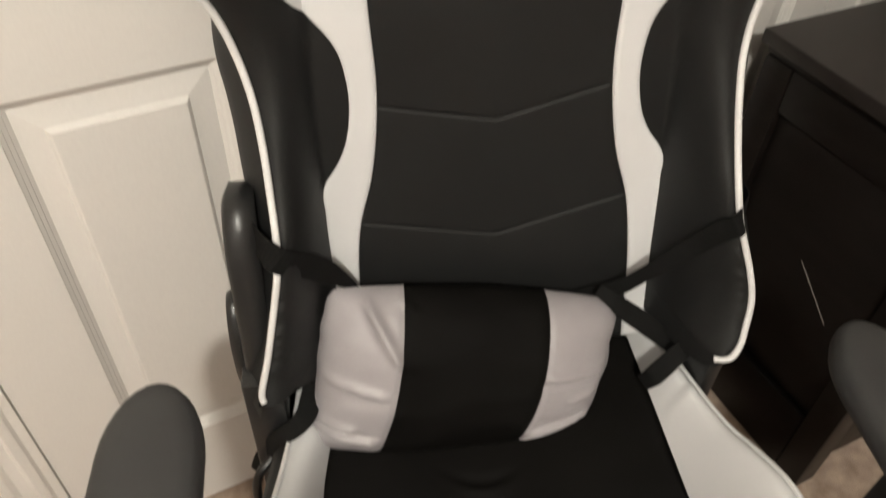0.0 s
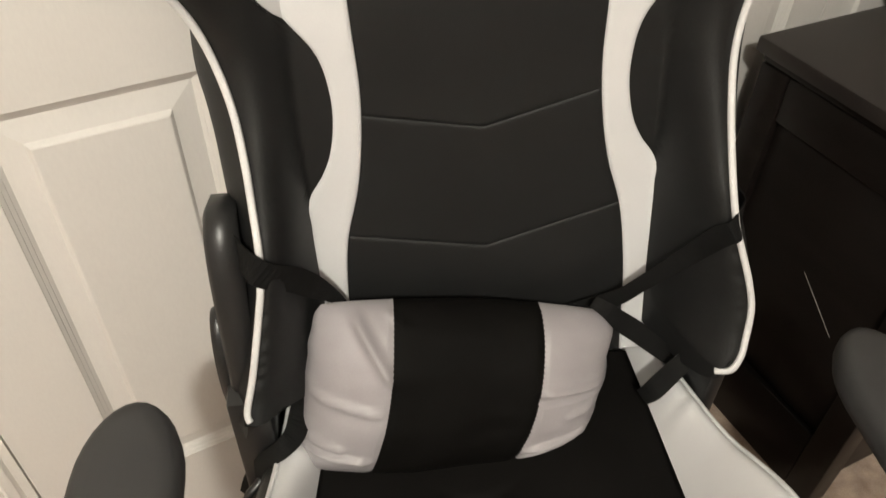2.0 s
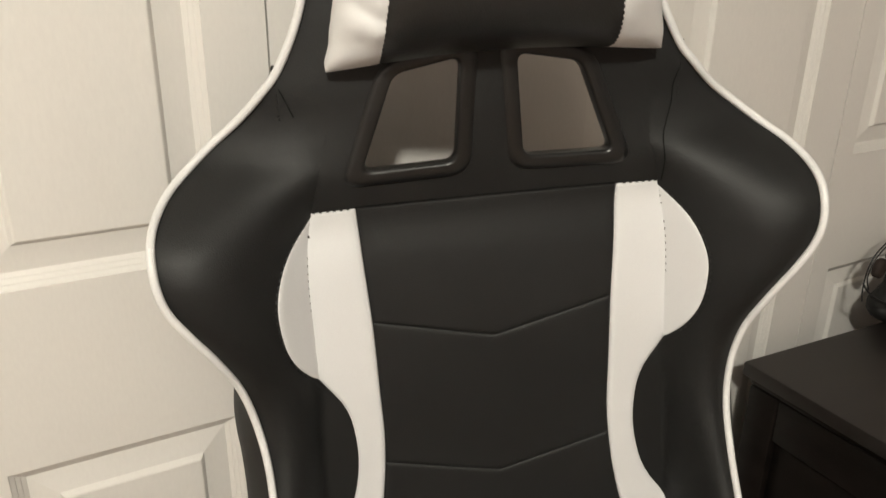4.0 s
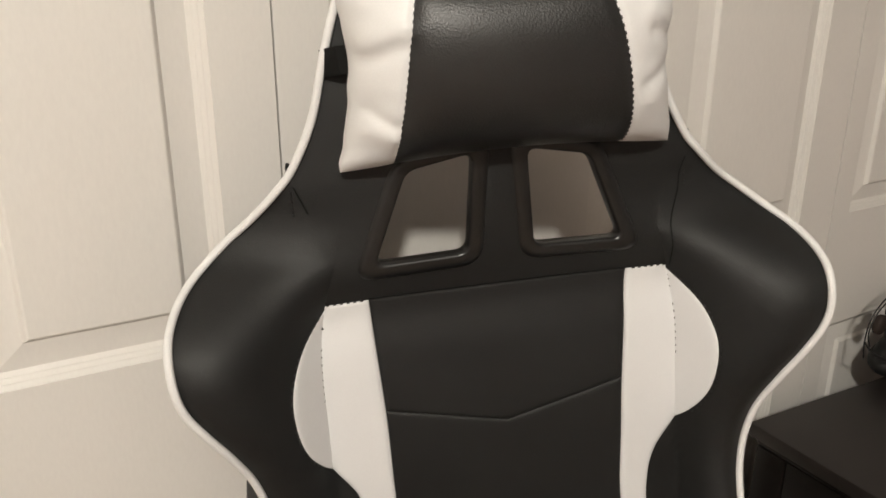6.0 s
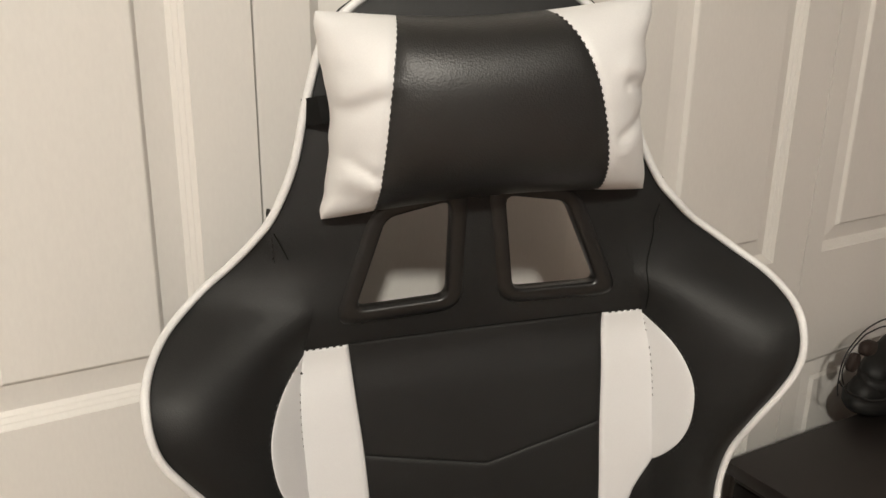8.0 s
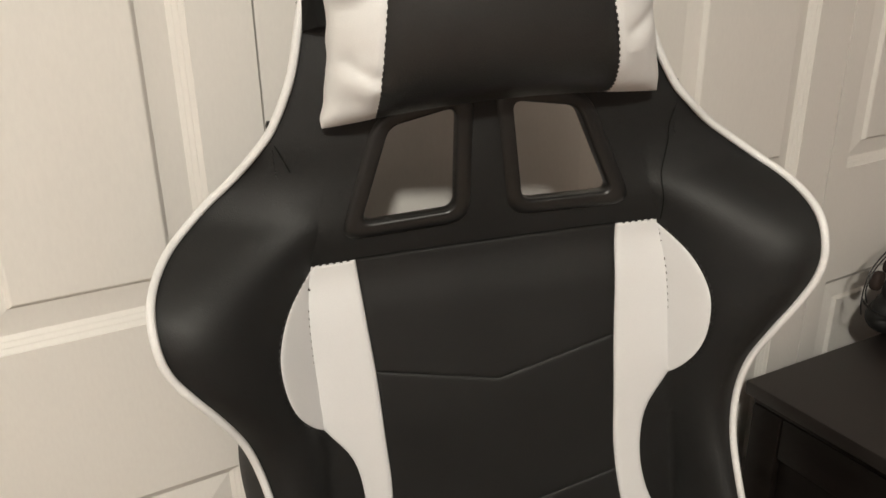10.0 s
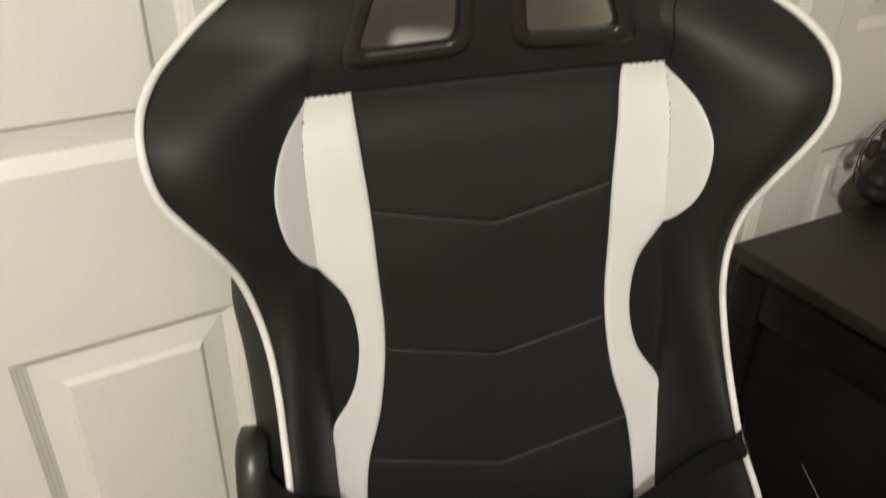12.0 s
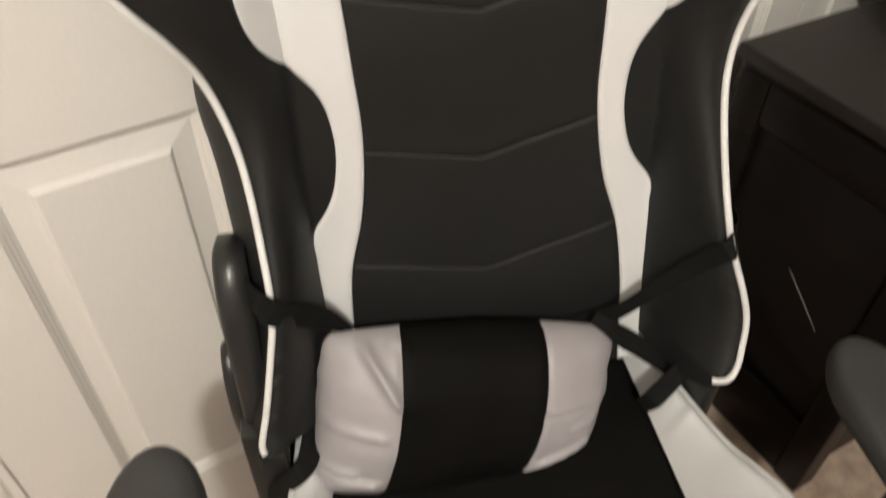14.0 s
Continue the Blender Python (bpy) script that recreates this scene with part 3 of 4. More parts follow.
verts, faces, n, m = [], [], 61, 140
for j in range(m):
    ff = -0.60 + 0.60 * j / (m - 1)
    for i in range(n):
        q = 2 * i / (n - 1) - 1
        u = (seat_edge(ff, q) + 0.003) * q
        bow = ff + 0.408 + 9.0 * (u + 0.028) ** 2
        pleat = 0.005 * (math.exp(-(bow / 0.006) ** 2) - math.exp(-((bow + 0.009) / 0.006) ** 2)) * math.exp(-((u + 0.028) / 0.030) ** 2)
        verts.append(low(u, ff, seat_h(ff) + 0.012 * math.sin(math.pi * i / (n - 1)) ** 0.5 + pleat))
faces = [(j * n + i, j * n + i + 1, (j + 1) * n + i + 1, (j + 1) * n + i) for j in range(m - 1) for i in range(n - 1)]
b = len(verts)
ring = list(range(n)) + [j * n + n - 1 for j in range(1, m)] + [(m - 1) * n + i for i in range(n - 2, -1, -1)] + [j * n for j in range(m - 2, 0, -1)]
verts += [verts[k] + Vector((0, 0, -0.09)) for k in ring]
faces += [(ring[(k + 1) % len(ring)], ring[k], b + k, b + (k + 1) % len(ring)) for k in range(len(ring))] + [tuple(b + k for k in range(len(ring)))]
put("seat_cushion", mesh_of("seat_cushion", verts, faces, MATTE_BLACK_SHADED), chair, "matte black seat cushion, darker tone for its shade")
for sgn in (-1, 1):
    verts, faces, n, m = [], [], 15, 110
    for j in range(m):
        ff = -0.64 + 0.64 * j / (m - 1)
        bu, bh, sh = bol_u(ff), bol_h(ff), seat_h(ff)
        sec = []
        for i in range(9):
            t = i / 8
            u = seat_edge(ff, sgn) + (bu - seat_edge(ff, sgn)) * t
            fold = 0.0035 * math.exp(-((ff + 0.475 + 0.5 * (u - 0.22)) / 0.007) ** 2) - 0.0035 * math.exp(-((ff + 0.49 + 0.5 * (u - 0.22)) / 0.007) ** 2)
            sec.append((u, sh + 0.006 + (bh - sh - 0.006) * (1 - (1 - t) ** 1.9) + 0.014 * math.sin(math.pi * t) + fold * math.sin(math.pi * t)))
        sec += [(bu + 0.001, bh - 0.006), (bu - 0.01, bh - 0.03), (0.21, 0.36), (0.20, 0.345), (0.195, 0.342), (0.19, 0.34)]
        dent = 0.007 * noise.noise(Vector((ff * 8, sgn * 3.0, 1.5)))
        sec = [(a + dent * math.sin(math.pi * min(i, 8) / 8), c + 0.7 * dent * math.sin(math.pi * min(i, 8) / 8)) for i, (a, c) in enumerate(sec)]
        verts += [low(sgn * a, ff, c) for a, c in sec]
    faces = [(j * n + i, j * n + i + 1, (j + 1) * n + i + 1, (j + 1) * n + i) for j in range(m - 1) for i in range(n - 1)] + [tuple(range(n)), tuple(range((m - 1) * n, m * n))]
    bolster = put("seat_bolster", mesh_of("seat_bolster", verts, faces, WHITE_LEATHER), chair, "raised white leatherette seat bolster")
    pts = [low(sgn * (bol_u(ff) + 0.001), ff, bol_h(ff) + 0.0015) for ff in np.linspace(-0.56, -0.02, 30)]
    part("seat_piping", tube(pts, 0.0028, 7), PIPING, bolster, "white seam cord")
    verts, faces, n, m = [], [], 7, 30
    for j in range(m):
        ff = -0.575 + 0.575 * j / (m - 1)
        bu, bh = bol_u(ff), bol_h(ff)
        verts += [low(sgn * a, ff, c) for a, c in ((bu - 0.004, bh - 0.003), (bu + 0.012, bh - 0.010), (bu + 0.024, bh - 0.035), (bu + 0.026, 0.41), (bu + 0.018, 0.36), (bu - 0.02, 0.335), (0.19, 0.333))]
    faces = [(j * n + i, j * n + i + 1, (j + 1) * n + i + 1, (j + 1) * n + i) for j in range(m - 1) for i in range(n - 1)] + [tuple(range(n)), tuple(range((m - 1) * n, m * n))]
    put("seat_side", mesh_of("seat_side", verts, faces, BLACK_LEATHER), chair, "black leatherette seat side")
box("seat_pan", (-0.25, 0.25, -0.30, 0.22, 0.30, 0.345), PLASTIC, chair, "", 0.01)

# ---- hinge cover and cap
for sgn in (-1,):
    bm = bmesh.new()
    outline = [(-.60, .757), (-.565, .765), (-.535, .735), (-.515, .66), (-.50, .56), (-.49, .46), (-.50, .36), (-.57, .345), (-.60, .42), (-.615, .55), (-.62, .68)]
    outline = [(p.x, p.y) for p in dense([Vector((a, c, 0)) for a, c in outline + outline[:1]], 3)][:-1]
    rows = []
    for uu, g in ((0.250, 1.0), (0.276, 1.0), (0.281, 0.9)):
        cx, cy = -.555, .56
        rows.append([bm.verts.new(low(sgn * uu, cx + (a - cx) * g, cy + (c - cy) * (1 - (1 - g) * 0.4))) for a, c in outline])
    k = len(outline)
    for r0, r1 in zip(rows, rows[1:]):
        for i in range(k):
            bm.faces.new((r0[i], r0[(i + 1) % k], r1[(i + 1) % k], r1[i]))
    bm.faces.new(rows[0]), bm.faces.new(rows[-1])
    cover = part("hinge_cover", bm, PLASTIC, chair, "black plastic hinge cover")
    bm = bmesh.new()
    rows = []
    for uu, g in ((0.276, 0.9), (0.286, 1.0), (0.293, 0.93), (0.295, 0.7)):
        rows.append([bm.verts.new(low(sgn * uu, -.548 + 0.036 * g * math.cos(w), .575 + 0.078 * g * math.sin(w))) for w in np.linspace(0, 2 * math.pi, 28, endpoint=False)])
    for r0, r1 in zip(rows, rows[1:]):
        for i in range(28):
            bm.faces.new((r0[i], r0[(i + 1) % 28], r1[(i + 1) % 28], r1[i]))
    bm.faces.new(rows[0]), bm.faces.new(rows[-1])
    part("hinge_cap", bm, PLASTIC, cover, "oval black plastic cap")

# ---- hinge arm, lever and loose strap end beside the seat
for sgn in (-1, 1):
    a, c = sorted((sgn * (0.286 if sgn < 0 else 0.262), sgn * 0.244))
    box("hinge_arm", (a, c, 0.155, 0.262, 0.33, 0.575), PLASTIC, chair, "black steel hinge arm", 0.004)
part("recline_lever", tube(dense([low(-.262, -.53, .50), low(-.270, -.505, .475), low(-.268, -.485, .440), low(-.285, -.470, .425), low(-.292, -.465, .39), low(-.288, -.46, .34)], 6), 0.0055, 8), PLASTIC, chair, "bent black recline lever")

# ---- armrests
for sgn in (-1, 1):
    L_, W_ = 0.26, 0.043
    poly = [(W_ * math.cos(w), -.368 - 0.074 * math.sin(w)) for w in np.linspace(0, math.pi, 15)]
    tail = [(x, -.385 + L_ - 0.05 + 0.05 * math.sin(w)) for x, w in zip([-W_ * math.cos(q) for q in np.linspace(0, math.pi, 15)], np.linspace(0, math.pi, 15))]
    poly = poly + tail
    bm = bmesh.new()
    rows = []
    for z, g in ((.622, .80), (.626, .94), (.636, 1.0), (.648, 1.0), (.656, .95), (.660, .84), (.6615, .6)):
        rows.append([bm.verts.new(low(sgn * 0.346 + x * g * (1.0 + 0.15 * min(1, (ff + .43) / .2)), -.28 + (ff + .28) * (1 - (1 - g) * 0.35), z)) for x, ff in poly])
    k = len(poly)
    for r0, r1 in zip(rows, rows[1:]):
        for i in range(k):
            bm.faces.new((r0[i], r0[(i + 1) % k], r1[(i + 1) % k], r1[i]))
    bm.faces.new(rows[0]), bm.faces.new(rows[-1])
    y = -(-.27 - CB)
    post = box("arm_post", (sgn * 0.346 - 0.020, sgn * 0.346 + 0.020, y - 0.035, y + 0.035, 0.33, 0.626), PLASTIC, chair, "", 0.008)
    part("arm_pad", bm, ARM_PAD, post, "dark grey foam armrest pad")
    a, c = sorted((sgn * 0.20, sgn * 0.366))
    box("arm_bracket", (a, c, y - 0.030, y + 0.030, 0.315, 0.337), PLASTIC, chair, "", 0.006)

# ---- base
bm = bmesh.new()
bmesh.ops.create_cone(bm, cap_ends=True, segments=24, radius1=0.028, radius2=0.025, depth=0.22, matrix=pose(0, 0, 0.19))
part("gas_lift", bm, PLASTIC, chair)
box("tilt_mechanism", (-0.09, 0.09, -0.12, 0.10, 0.27, 0.305), PLASTIC, chair, "", 0.01)
for k in range(5):
    w = math.radians(72 * k + 20)
    bm = bmesh.new()
    rows = []
    for t, hw, z0, z1 in ((0.03, .030, .06, .12), (0.15, .026, .065, .115), (0.29, .020, .065, .095), (0.315, .016, .068, .088)):
        d, s = Vector((math.cos(w), math.sin(w), 0)), Vector((-math.sin(w), math.cos(w), 0))
        rows.append([bm.verts.new(d * t + s * q + Vector((0, 0, z))) for q, z in ((-hw, z0), (hw, z0), (hw, z1 - .01), (hw * .6, z1), (-hw * .6, z1), (-hw, z1 - .01))])
    for r0, r1 in zip(rows, rows[1:]):
        for i in range(6):
            bm.faces.new((r0[i], r0[(i + 1) % 6], r1[(i + 1) % 6], r1[i]))
    bm.faces.new(rows[0]), bm.faces.new(rows[-1])
    leg = part("base_leg", bm, PLASTIC, chair)
    c = Vector((math.cos(w), math.sin(w), 0)) * 0.295
    bm = bmesh.new()
    bmesh.ops.create_cone(bm, cap_ends=True, segments=20, radius1=0.03, radius2=0.03, depth=0.045, matrix=pose(c.x, c.y, 0.031, 90, 0, math.degrees(w) + 40))
    part("caster", bm, PLASTIC, leg)


# ---------------------------------------------------------------- pillows
def pillow(root, place, w, h, thick, cuts, mats, names, wrinkle, seed, pinch=0.10, back=0.25, labels=("", "", "")):
    """A stuffed cushion of three sewn pieces; place(x, y, d) lays its own coordinates into the root; cuts(y): where the middle piece begins and ends."""
    ny = 72

    def shape(x, y):
        a, c = min(abs(x), 1), min(abs(y), 1)
        body = max(0, (1 - a ** 3.2)) ** 0.55 * max(0, (1 - c ** 2.4)) ** 0.55
        px = x * w / 2 * (1 - pinch * (1 - c * c) * 0.35 * a)
        py = y * h / 2 * (1 - pinch * (1 - a * a) * 0.5 * c)
        soften = 1 - 0.03 * (a * c) ** 7
        px, py = px * soften, py * soften
        px += 0.0030 * noise.noise(Vector((seed, y * 4.5, 1.0 if x > 0 else 9.0))) * a ** 6
        nz = noise.noise(Vector((x * 2.2 + seed, y * 5.0, seed))) * 0.5 + noise.noise(Vector((x * 5 + seed, y * 9.0, 3 + seed))) * 0.35
        fold = wrinkle(x, y) + nz * 0.006 * max(0, a - 0.45)
        return px, py, body, fold * min(1, body * 2)
    for idx, (mat, nm) in enumerate(zip(mats, names)):
        nx = 30 if idx == 1 else 34
        verts, faces = [], []
        for face in (1, -1):
            for j in range(ny + 1):
                y = -math.cos(math.pi * j / ny)
                lo_x, hi_x = ((-1, cuts(y)[0]), cuts(y), (cuts(y)[1], 1))[idx]
                for i in range(nx + 1):
                    s = i / nx
                    x = lo_x + (hi_x - lo_x) * s
                    px, py, body, fold = shape(x, y)
                    seam = 0.0022 * math.exp(-((x - cuts(y)[0]) * w / 2 / 0.004) ** 2) + 0.0022 * math.exp(-((x - cuts(y)[1]) * w / 2 / 0.004) ** 2)
                    d = thick * body * (1 - back if face > 0 else -back) + (fold - seam if face > 0 else 0)
                    verts.append(place(px, py, d))
        q = (nx + 1) * (ny + 1)
        for o, flip in ((0, False), (q, True)):
            for j in range(ny):
                for i in range(nx):
                    a = o + j * (nx + 1) + i
                    fc = (a, a + 1, a + nx + 2, a + nx + 1)
                    faces.append(fc[::-1] if flip else fc)
        piece = put(nm, mesh_of(nm, verts, faces, mat), root, labels[idx])
        middle = piece if idx == 1 else (middle if idx == 2 else None)
    for k in (0, 1):
        line = []
        for y in np.linspace(-0.96, 0.96, 300):
            x = cuts(y)[k]
            px, py, body, fold = shape(x, y)
            line.append(place(px, py, thick * body * (1 - back) + fold - 0.0018))
        stitching(line, middle, mats[1], 0.0055, 0.0026, 0.0008)


def crease(x, y, x0, y0, x1, y1, width, height):
    """A rounded fold along a line."""
    d = Vector((x1 - x0, y1 - y0))
    t = ((x - x0) * d.x + (y - y0) * d.y) / d.length_squared
    e = min(1, max(0, 1 - abs(t - 0.5) * 2)) if 0 <= t <= 1 else 0
    off = ((x - x0) * d.y - (y - y0) * d.x) / d.length
    return height * math.exp(-(off / width) ** 2) * min(1, e * 2.5)


def head_wrinkle(x, y):
    rough = 0.0025 * noise.noise(Vector((x * 3.0, y * 3.0, 2.2))) * max(0, abs(x) - 0.5)
    return (rough + crease(x, y, -1.0, 0.20, -0.60, 0.44, 0.11, 0.0035) - crease(x, y, -1.0, 0.06, -0.62, 0.24, 0.07, 0.0035)
            - crease(x, y, -0.94, -0.26, -0.66, -0.56, 0.045, 0.0030) + crease(x, y, -1.0, -0.40, -0.64, -0.72, 0.08, 0.0025)
            + crease(x, y, 0.66, 0.44, 1.0, 0.24, 0.11, 0.0030) - crease(x, y, 0.70, 0.22, 1.0, 0.10, 0.06, 0.0040)
            - crease(x, y, 0.66, -0.34, 1.0, -0.06, 0.05, 0.0030) + crease(x, y, 0.66, -0.52, 1.0, -0.26, 0.08, 0.0020))


head = tagged(new("headrest_pillow"), "black and white leatherette neck pillow strapped to the chair's headrest", "pillow")
head.matrix_world = chair.matrix_world
HC = (0.006, -.602, 1.289)


def head_place(x, y, d):
    x *= 1 - 0.035 * y / 0.083
    return up(HC[0] + x, HC[1] + d + 0.010 * y / 0.075, HC[2] + y)


pillow(head, head_place, 0.286, 0.169, 0.085, lambda y: (-0.60 + 0.075 * y - 0.055 * (1 - y * y), 0.485 - 0.145 * y + 0.085 * (1 - y * y)), (PILLOW_WHITE, PILLOW_BLACK, PILLOW_WHITE),
       ("white_end", "black_middle", "white_end"), head_wrinkle, 1.7, 0.27, 0.22, ("white leatherette end piece", "black leatherette middle piece", "white leatherette end piece"))
for sgn in (-1, 1):
    pts = [up(sgn * 0.112, -.612, 1.297), up(sgn * 0.128, -.616, 1.296), up(sgn * 0.1405, -.631, 1.293), up(sgn * 0.136, -.660, 1.290)]
    nn = [BACK.to_3x3() @ Vector(q) for q in ((sgn * 0.3, -1, 0), (sgn * 0.6, -1, 0), (sgn, -0.3, 0), (sgn, 0, 0))]
    part("strap", band(pts, nn, 0.022), WEBBING, head, "black elastic strap", smooth=False)


def lumbar_wrinkle(x, y):
    rough = 0.003 * noise.noise(Vector((x * 2.5, y * 4.0, 7.7)))
    return (rough + crease(x, y, -0.82, 1.02, -0.46, 0.26, 0.035, 0.0100) + crease(x, y, -0.60, 0.98, -0.44, 0.80, 0.03, 0.005) + crease(x, y, -1.0, 0.10, -0.50, -0.06, 0.035, 0.0075)
            + crease(x, y, -1.0, -0.44, -0.68, -0.54, 0.04, 0.0075) + crease(x, y, -0.98, -0.60, -0.50, -0.68, 0.04, 0.0085) - crease(x, y, -1.0, -0.53, -0.6, -0.61, 0.03, 0.006)
            + crease(x, y, 0.47, 0.16, 1.0, 0.14, 0.035, 0.0080) - crease(x, y, 0.47, 0.06, 1.0, 0.05, 0.03, 0.006) + crease(x, y, 0.70, -0.22, 1.0, -0.12, 0.03, 0.0065)
            + crease(x, y, 0.50, -0.66, 1.0, -0.46, 0.035, 0.0085) - crease(x, y, 0.47, -0.76, 0.95, -0.60, 0.03, 0.006))


lumbar = tagged(new("lumbar_pillow"), "black and pale leatherette lumbar pillow strapped to the backrest", "pillow")
lumbar.matrix_world = chair.matrix_world
LC, LT = (-.040, -.523, .511), radians(-11.0)


def lumbar_place(x, y, d):
    # tipped forwards at its foot where it stands on the seat
    y *= 1 - 0.10 * max(0, x / 0.164)
    a, c = x * math.cos(LT) - y * math.sin(LT), x * math.sin(LT) + y * math.cos(LT)
    a += 0.014 * y / 0.0975 - 0.010
    corner = max(0, -x / 0.164) ** 2 * max(0, y / 0.091)
    a, c = a - 0.010 * corner, c + 0.005 * corner
    if x > 0:
        a += 0.003 * abs(math.sin(y * 62 + 1.0)) * (x / 0.164) ** 5
    return up(LC[0] + a, LC[1] + d - 0.42 * y, LC[2] + c + 0.42 * d)


# the ends are white; their grey is shade put into the colour
pillow(lumbar, lumbar_place, 0.328, 0.182, 0.078, lambda y: (-0.53 - 0.02 * y + 0.05 * (1 - y * y), 0.445 - 0.015 * y + 0.05 * (1 - y * y)), (PILLOW_SHADED_WHITE, MATTE_BLACK_SHADED, PILLOW_SHADED_WHITE),
       ("white_end", "black_middle", "white_end"), lumbar_wrinkle, 4.2, -0.12, 0.3, ("white leatherette end piece with shade in its colour", "black leatherette middle piece", "white leatherette end piece with shade in its colour"))

def strap(pts, label="black elastic strap"):
    """A webbing strap through rows of (u, f, h), its width there and the way its face looks."""
    p = dense([up(*q[0]) for q in pts], 6)
    widths = [w.x for w in dense([Vector((q[1], 0, 0)) for q in pts], 6)]
    faces_to = [BACK.to_3x3() @ Vector((n.x, -n.y, n.z)) for n in dense([Vector(q[2]) for q in pts], 6)]
    part("strap", band(p, faces_to, widths, 0.0013), WEBBING, lumbar, label, smooth=False)


strap([((-.270, -.625, .722), .026, (-1, .2, .1)), ((-.2635, -.580, .744), .027, (-1, .4, .1)), ((-.2465, -.538, .739), .028, (-.6, .8, .2)), ((-.2265, -.5135, .731), .028, (0, 1, .3)),
       ((-.203, -.538, .695), .027, (.5, .8, .2)), ((-.188, -.562, .657), .025, (.3, .8, .4)), ((-.172, -.572, .630), .015, (.2, .9, .4)), ((-.156, -.575, .606), .006, (0, .9, .4)), ((-.13, -.577, .58), .006, (0, .9, .4))])
strap([((.262, -.600, .690), .025, (1, .2, 0)), ((.2515, -.548, .705), .025, (1, .4, 0)), ((.239, -.524, .713), .026, (.6, .8, .2)), ((.2255, -.507, .711), .026, (0, 1, .3)),
       ((.216, -.515, .698), .025, (-.4, .8, .3)), ((.198, -.537, .653), .023, (-.3, .9, .3)), ((.164, -.550, .609), .019, (-.1, .9, .4)), ((.142, -.560, .580), .021, (0, .9, .4)), ((.118, -.570, .561), .022, (0, .9, .4)), ((.09, -.575, .55), .02, (0, .9, .4))])
strap([((.108, -.548, .592), .014, (0, .9, .5)), ((.124, -.537, .583), .018, (.1, .9, .5)), ((.139, -.535, .566), .023, (.2, .9, .5)), ((.162, -.535, .542), .024, (.2, .9, .5)), ((.196, -.530, .505), .020, (.2, .9, .5)), ((.214, -.530, .484), .018, (.2, .9, .5))])
strap([((.226, -.515, .520), .020, (0, .9, .6)), ((.208, -.507, .513), .024, (0, .9, .6)), ((.184, -.500, .490), .026, (-.1, .9, .6)), ((.174, -.499, .476), .024, (-.4, .8, .5)), ((.169, -.508, .455), .020, (-.8, .6, .3))])
strap([((-.205, -.535, .560), .024, (.3, .9, .4)), ((-.2235, -.512, .530), .025, (.5, .8, .4)), ((-.232, -.485, .520), .024, (.2, .8, .6)), ((-.246, -.470, .516), .021, (-.1, .8, .6)),
       ((-.269, -.475, .490), .020, (-.4, .8, .5)), ((-.295, -.490, .435), .022, (-.6, .8, .2)), ((-.312, -.500, .385), .022, (-.6, .8, .1))])


# ---------------------------------------------------------------- dresser
dresser = tagged(new("dresser"), "dark stained wooden dresser with a panelled side on carpet", "dresser")
dresser.location = (0.899, 0.262, 0)
dresser.rotation_euler[2] = radians(-3.0)
DW, DD, DT = 0.80, 0.408, 0.710
box("top", (0, DW, -0.01, DD, DT - 0.024, DT), TOP_WOOD_LIT, dresser, "dark wooden top board", 0.004)
box("moulding", (0.014, DW - 0.014, 0.006, DD - 0.006, DT - 0.040, DT - 0.0245), SIDE_WOOD_SHADED, dresser, "", 0.005)
bx = 0.014
box("corner_post", (bx, bx + 0.05, 0.012, 0.062, 0.0, DT - 0.041), SIDE_WOOD_SHADED, dresser, "", 0.004)
box("corner_post", (bx, bx + 0.05, DD - 0.062, DD - 0.008, 0.0, DT - 0.041), SIDE_WOOD_SHADED, dresser, "", 0.004)
box("side_rail", (bx + 0.002, bx + 0.022, 0.063, DD - 0.063, 0.002, 0.150), SIDE_WOOD_SHADED, dresser, "", 0.004)
box("side_rail", (bx + 0.002, bx + 0.022, 0.063, DD - 0.063, DT - 0.115, DT - 0.041), SIDE_WOOD_SHADED, dresser, "", 0.004)
panel = box("side_panel", (bx + 0.012, bx + 0.020, 0.063, DD - 0.063, 0.151, DT - 0.116), SIDE_WOOD_SHADED, dresser, "", 0.002)
box("carcass", (bx + 0.052, DW - 0.03, 0.02, DD - 0.012, 0.06, DT - 0.042), SIDE_WOOD_SHADED, dresser, "", 0.003)

pale_line = [(bx + 0.0118, 0.203 - 0.083 * t, 0.400 - 0.068 * t) for t in np.linspace(0, 1, 8)]
part("pale_line", tube(pale_line, 0.0006, 5), GREY_MARK, panel, "thin pale line")

# ---------------------------------------------------------------- headset with its cable on the dresser
headset = tagged(new("headset"), "black headset with a coiled cable lying on the dresser", "headset")
headset.location = (1.372, 0.650, DT)
headset.scale = (1.09, 0.85, 1.09)


def rounded_body(place, size, turn=(0, 0, 0)):
    """A soft-edged oblong body."""
    bm = bmesh.new()
    bmesh.ops.create_uvsphere(bm, u_segments=24, v_segments=14, radius=1)
    for v in bm.verts:
        v.co = Vector([math.copysign(abs(q) ** 0.72, q) for q in v.co])
    bmesh.ops.transform(bm, matrix=pose(*place, *turn) @ Matrix.Diagonal((*size, 1)), verts=bm.verts)
    return bm


def ring(place, radius, fat, squash, turn):
    m = pose(*place, *turn)
    return tube([m @ Vector((radius * math.cos(w), radius * squash * math.sin(w), 0)) for w in np.linspace(0, 2 * math.pi, 36, endpoint=False)], fat, 10, True)


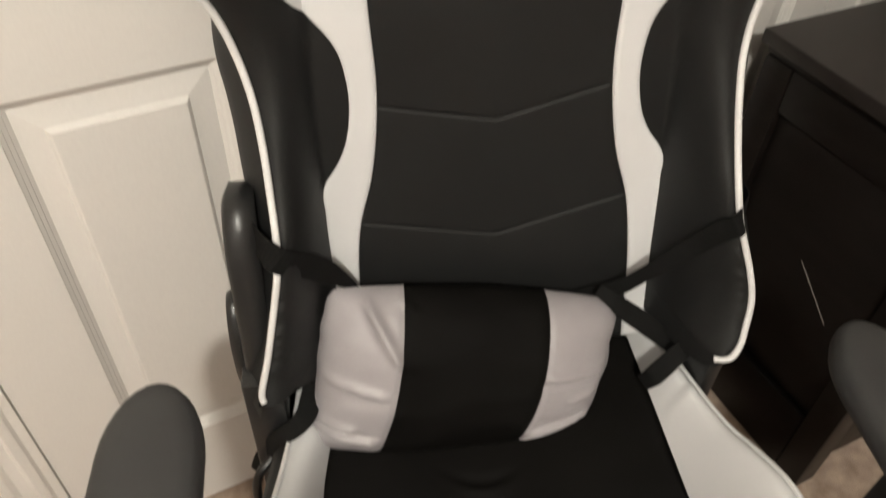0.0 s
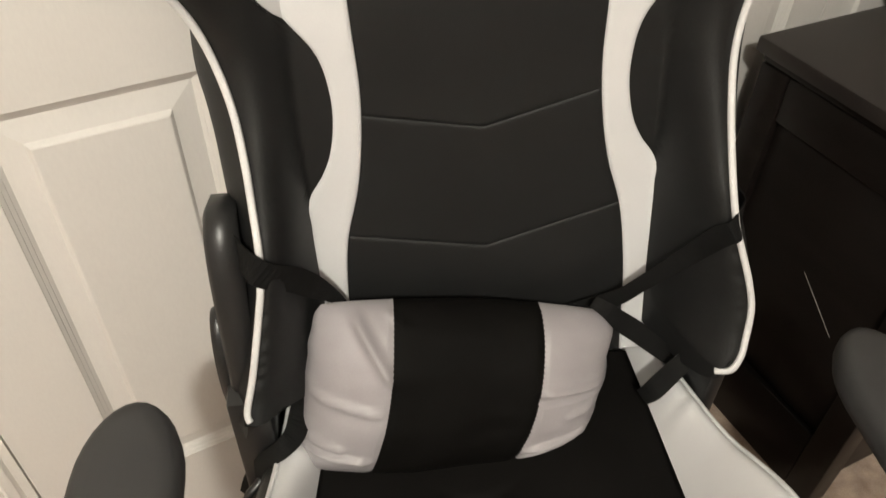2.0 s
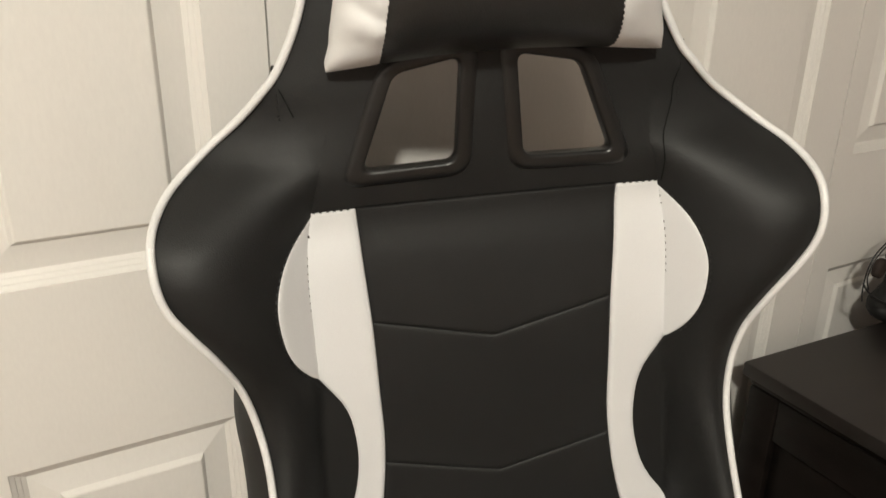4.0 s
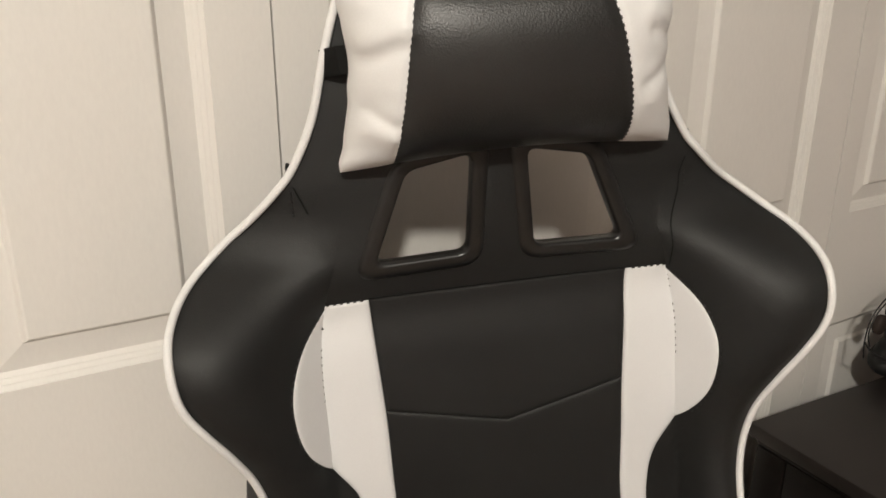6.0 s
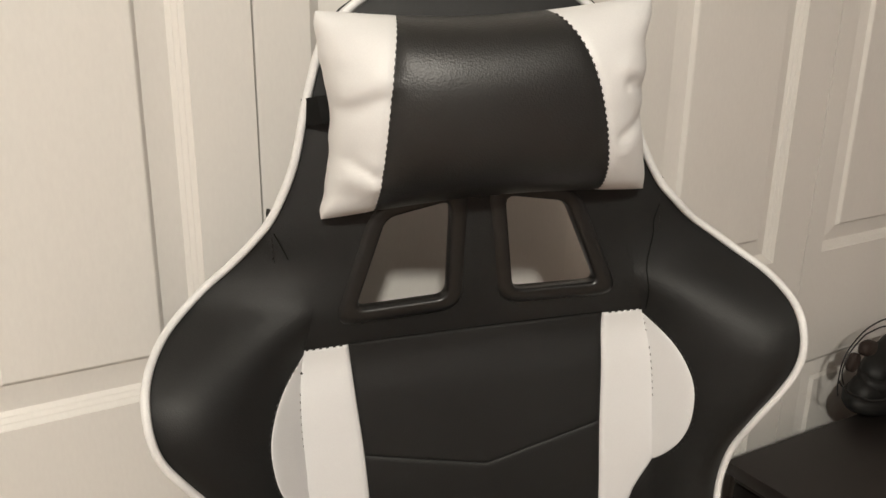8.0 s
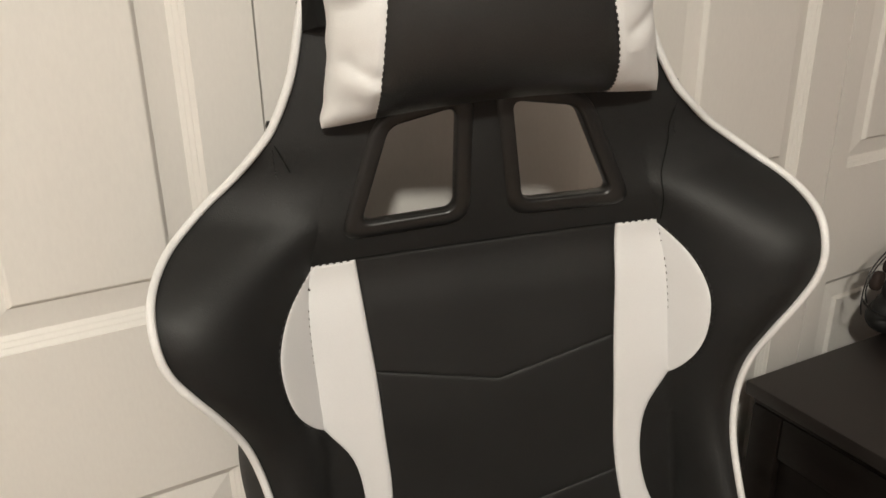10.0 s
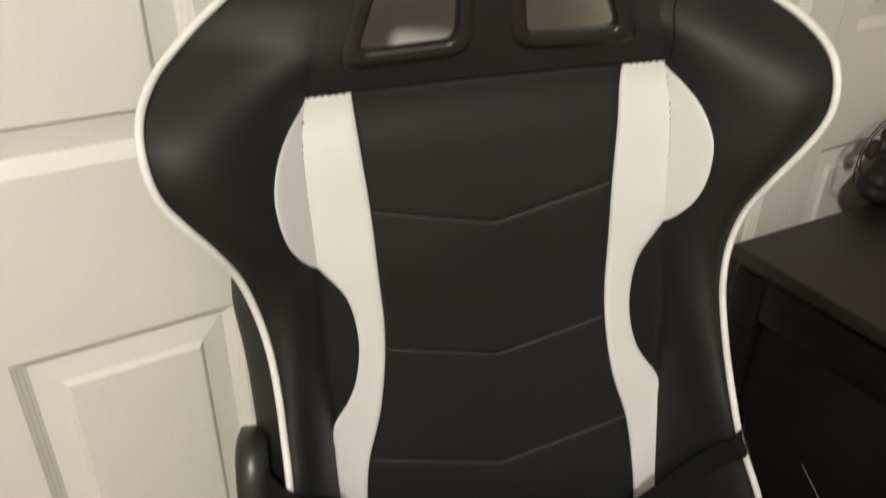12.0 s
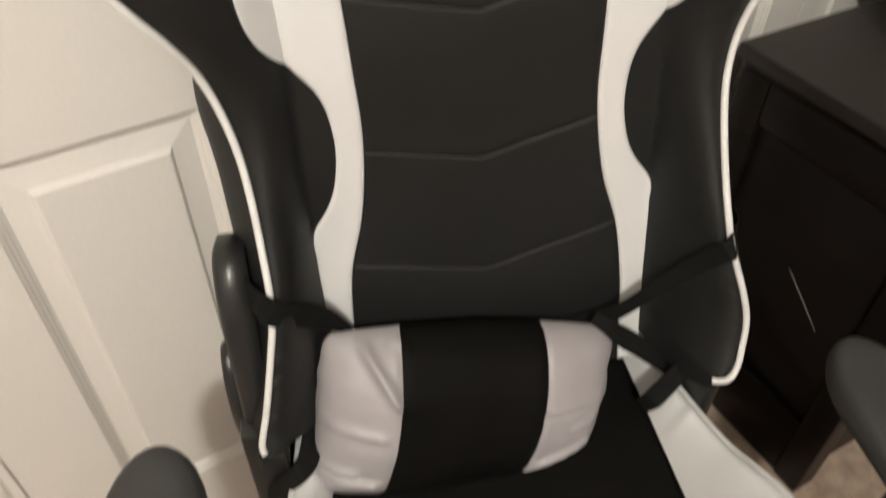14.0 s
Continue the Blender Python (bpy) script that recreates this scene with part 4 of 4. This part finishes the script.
cup = part("ear_cup", rounded_body((-0.066, 0.0, 0.036), (0.078, 0.036, 0.036), (8, 0, 6)), MATTE_PLASTIC, headset, "matte black ear cup")
part("ear_cushion", ring((-0.068, -0.004, 0.026), 0.072, 0.015, 0.50, (10, 4, 4)), MATTE_PLASTIC, cup, "soft black ear cushion")
cup = part("ear_cup", rounded_body((-0.045, 0.002, 0.082), (0.074, 0.034, 0.030), (14, -16, 10)), MATTE_PLASTIC, headset, "matte black ear cup")
part("ear_cushion", ring((-0.050, -0.006, 0.072), 0.066, 0.013, 0.50, (16, -12, 8)), MATTE_PLASTIC, cup, "soft black ear cushion")
part("headband", tube(dense([(0.010, 0.006, 0.030), (0.040, 0.004, 0.080), (0.020, 0.0, 0.120), (-0.040, -0.004, 0.118)], 8), 0.011, 10, False, 0.6), MATTE_PLASTIC, headset)
part("microphone", rounded_body((-0.133, -0.010, 0.125), (0.022, 0.013, 0.0125), (0, 8, 10)), BROWN_PLASTIC, headset, "dark brown foam microphone")
part("volume_wheel", rounded_body((-0.154, 0.000, 0.102), (0.012, 0.010, 0.016), (0, 20, 0)), BROWN_PLASTIC, headset, "dark brown plastic wheel")
for loop in ([(-0.181, 0.000, 0.051), (-0.187, 0.000, 0.074), (-0.184, 0.000, 0.109), (-0.166, 0.000, 0.134), (-0.122, 0.000, 0.156), (-0.058, 0.000, 0.157), (0.020, 0.000, 0.118), (0.077, 0.000, 0.046), (0.067, 0.000, -0.016)],
             [(-0.185, -0.010, 0.075), (-0.195, -0.010, 0.099), (-0.183, -0.010, 0.127), (-0.158, -0.010, 0.145), (-0.136, -0.010, 0.152), (-0.081, -0.010, 0.150), (-0.006, -0.010, 0.102), (0.040, -0.010, 0.032)],
             [(-0.252, -0.045, 0.110), (-0.237, -0.045, 0.095), (-0.208, -0.045, 0.076), (-0.149, -0.045, 0.050), (-0.090, -0.045, 0.040), (-0.041, -0.045, 0.048)]):
    part("cable", tube(dense(loop, 6), 0.0014, 6), PLASTIC, headset, "thin black cable")
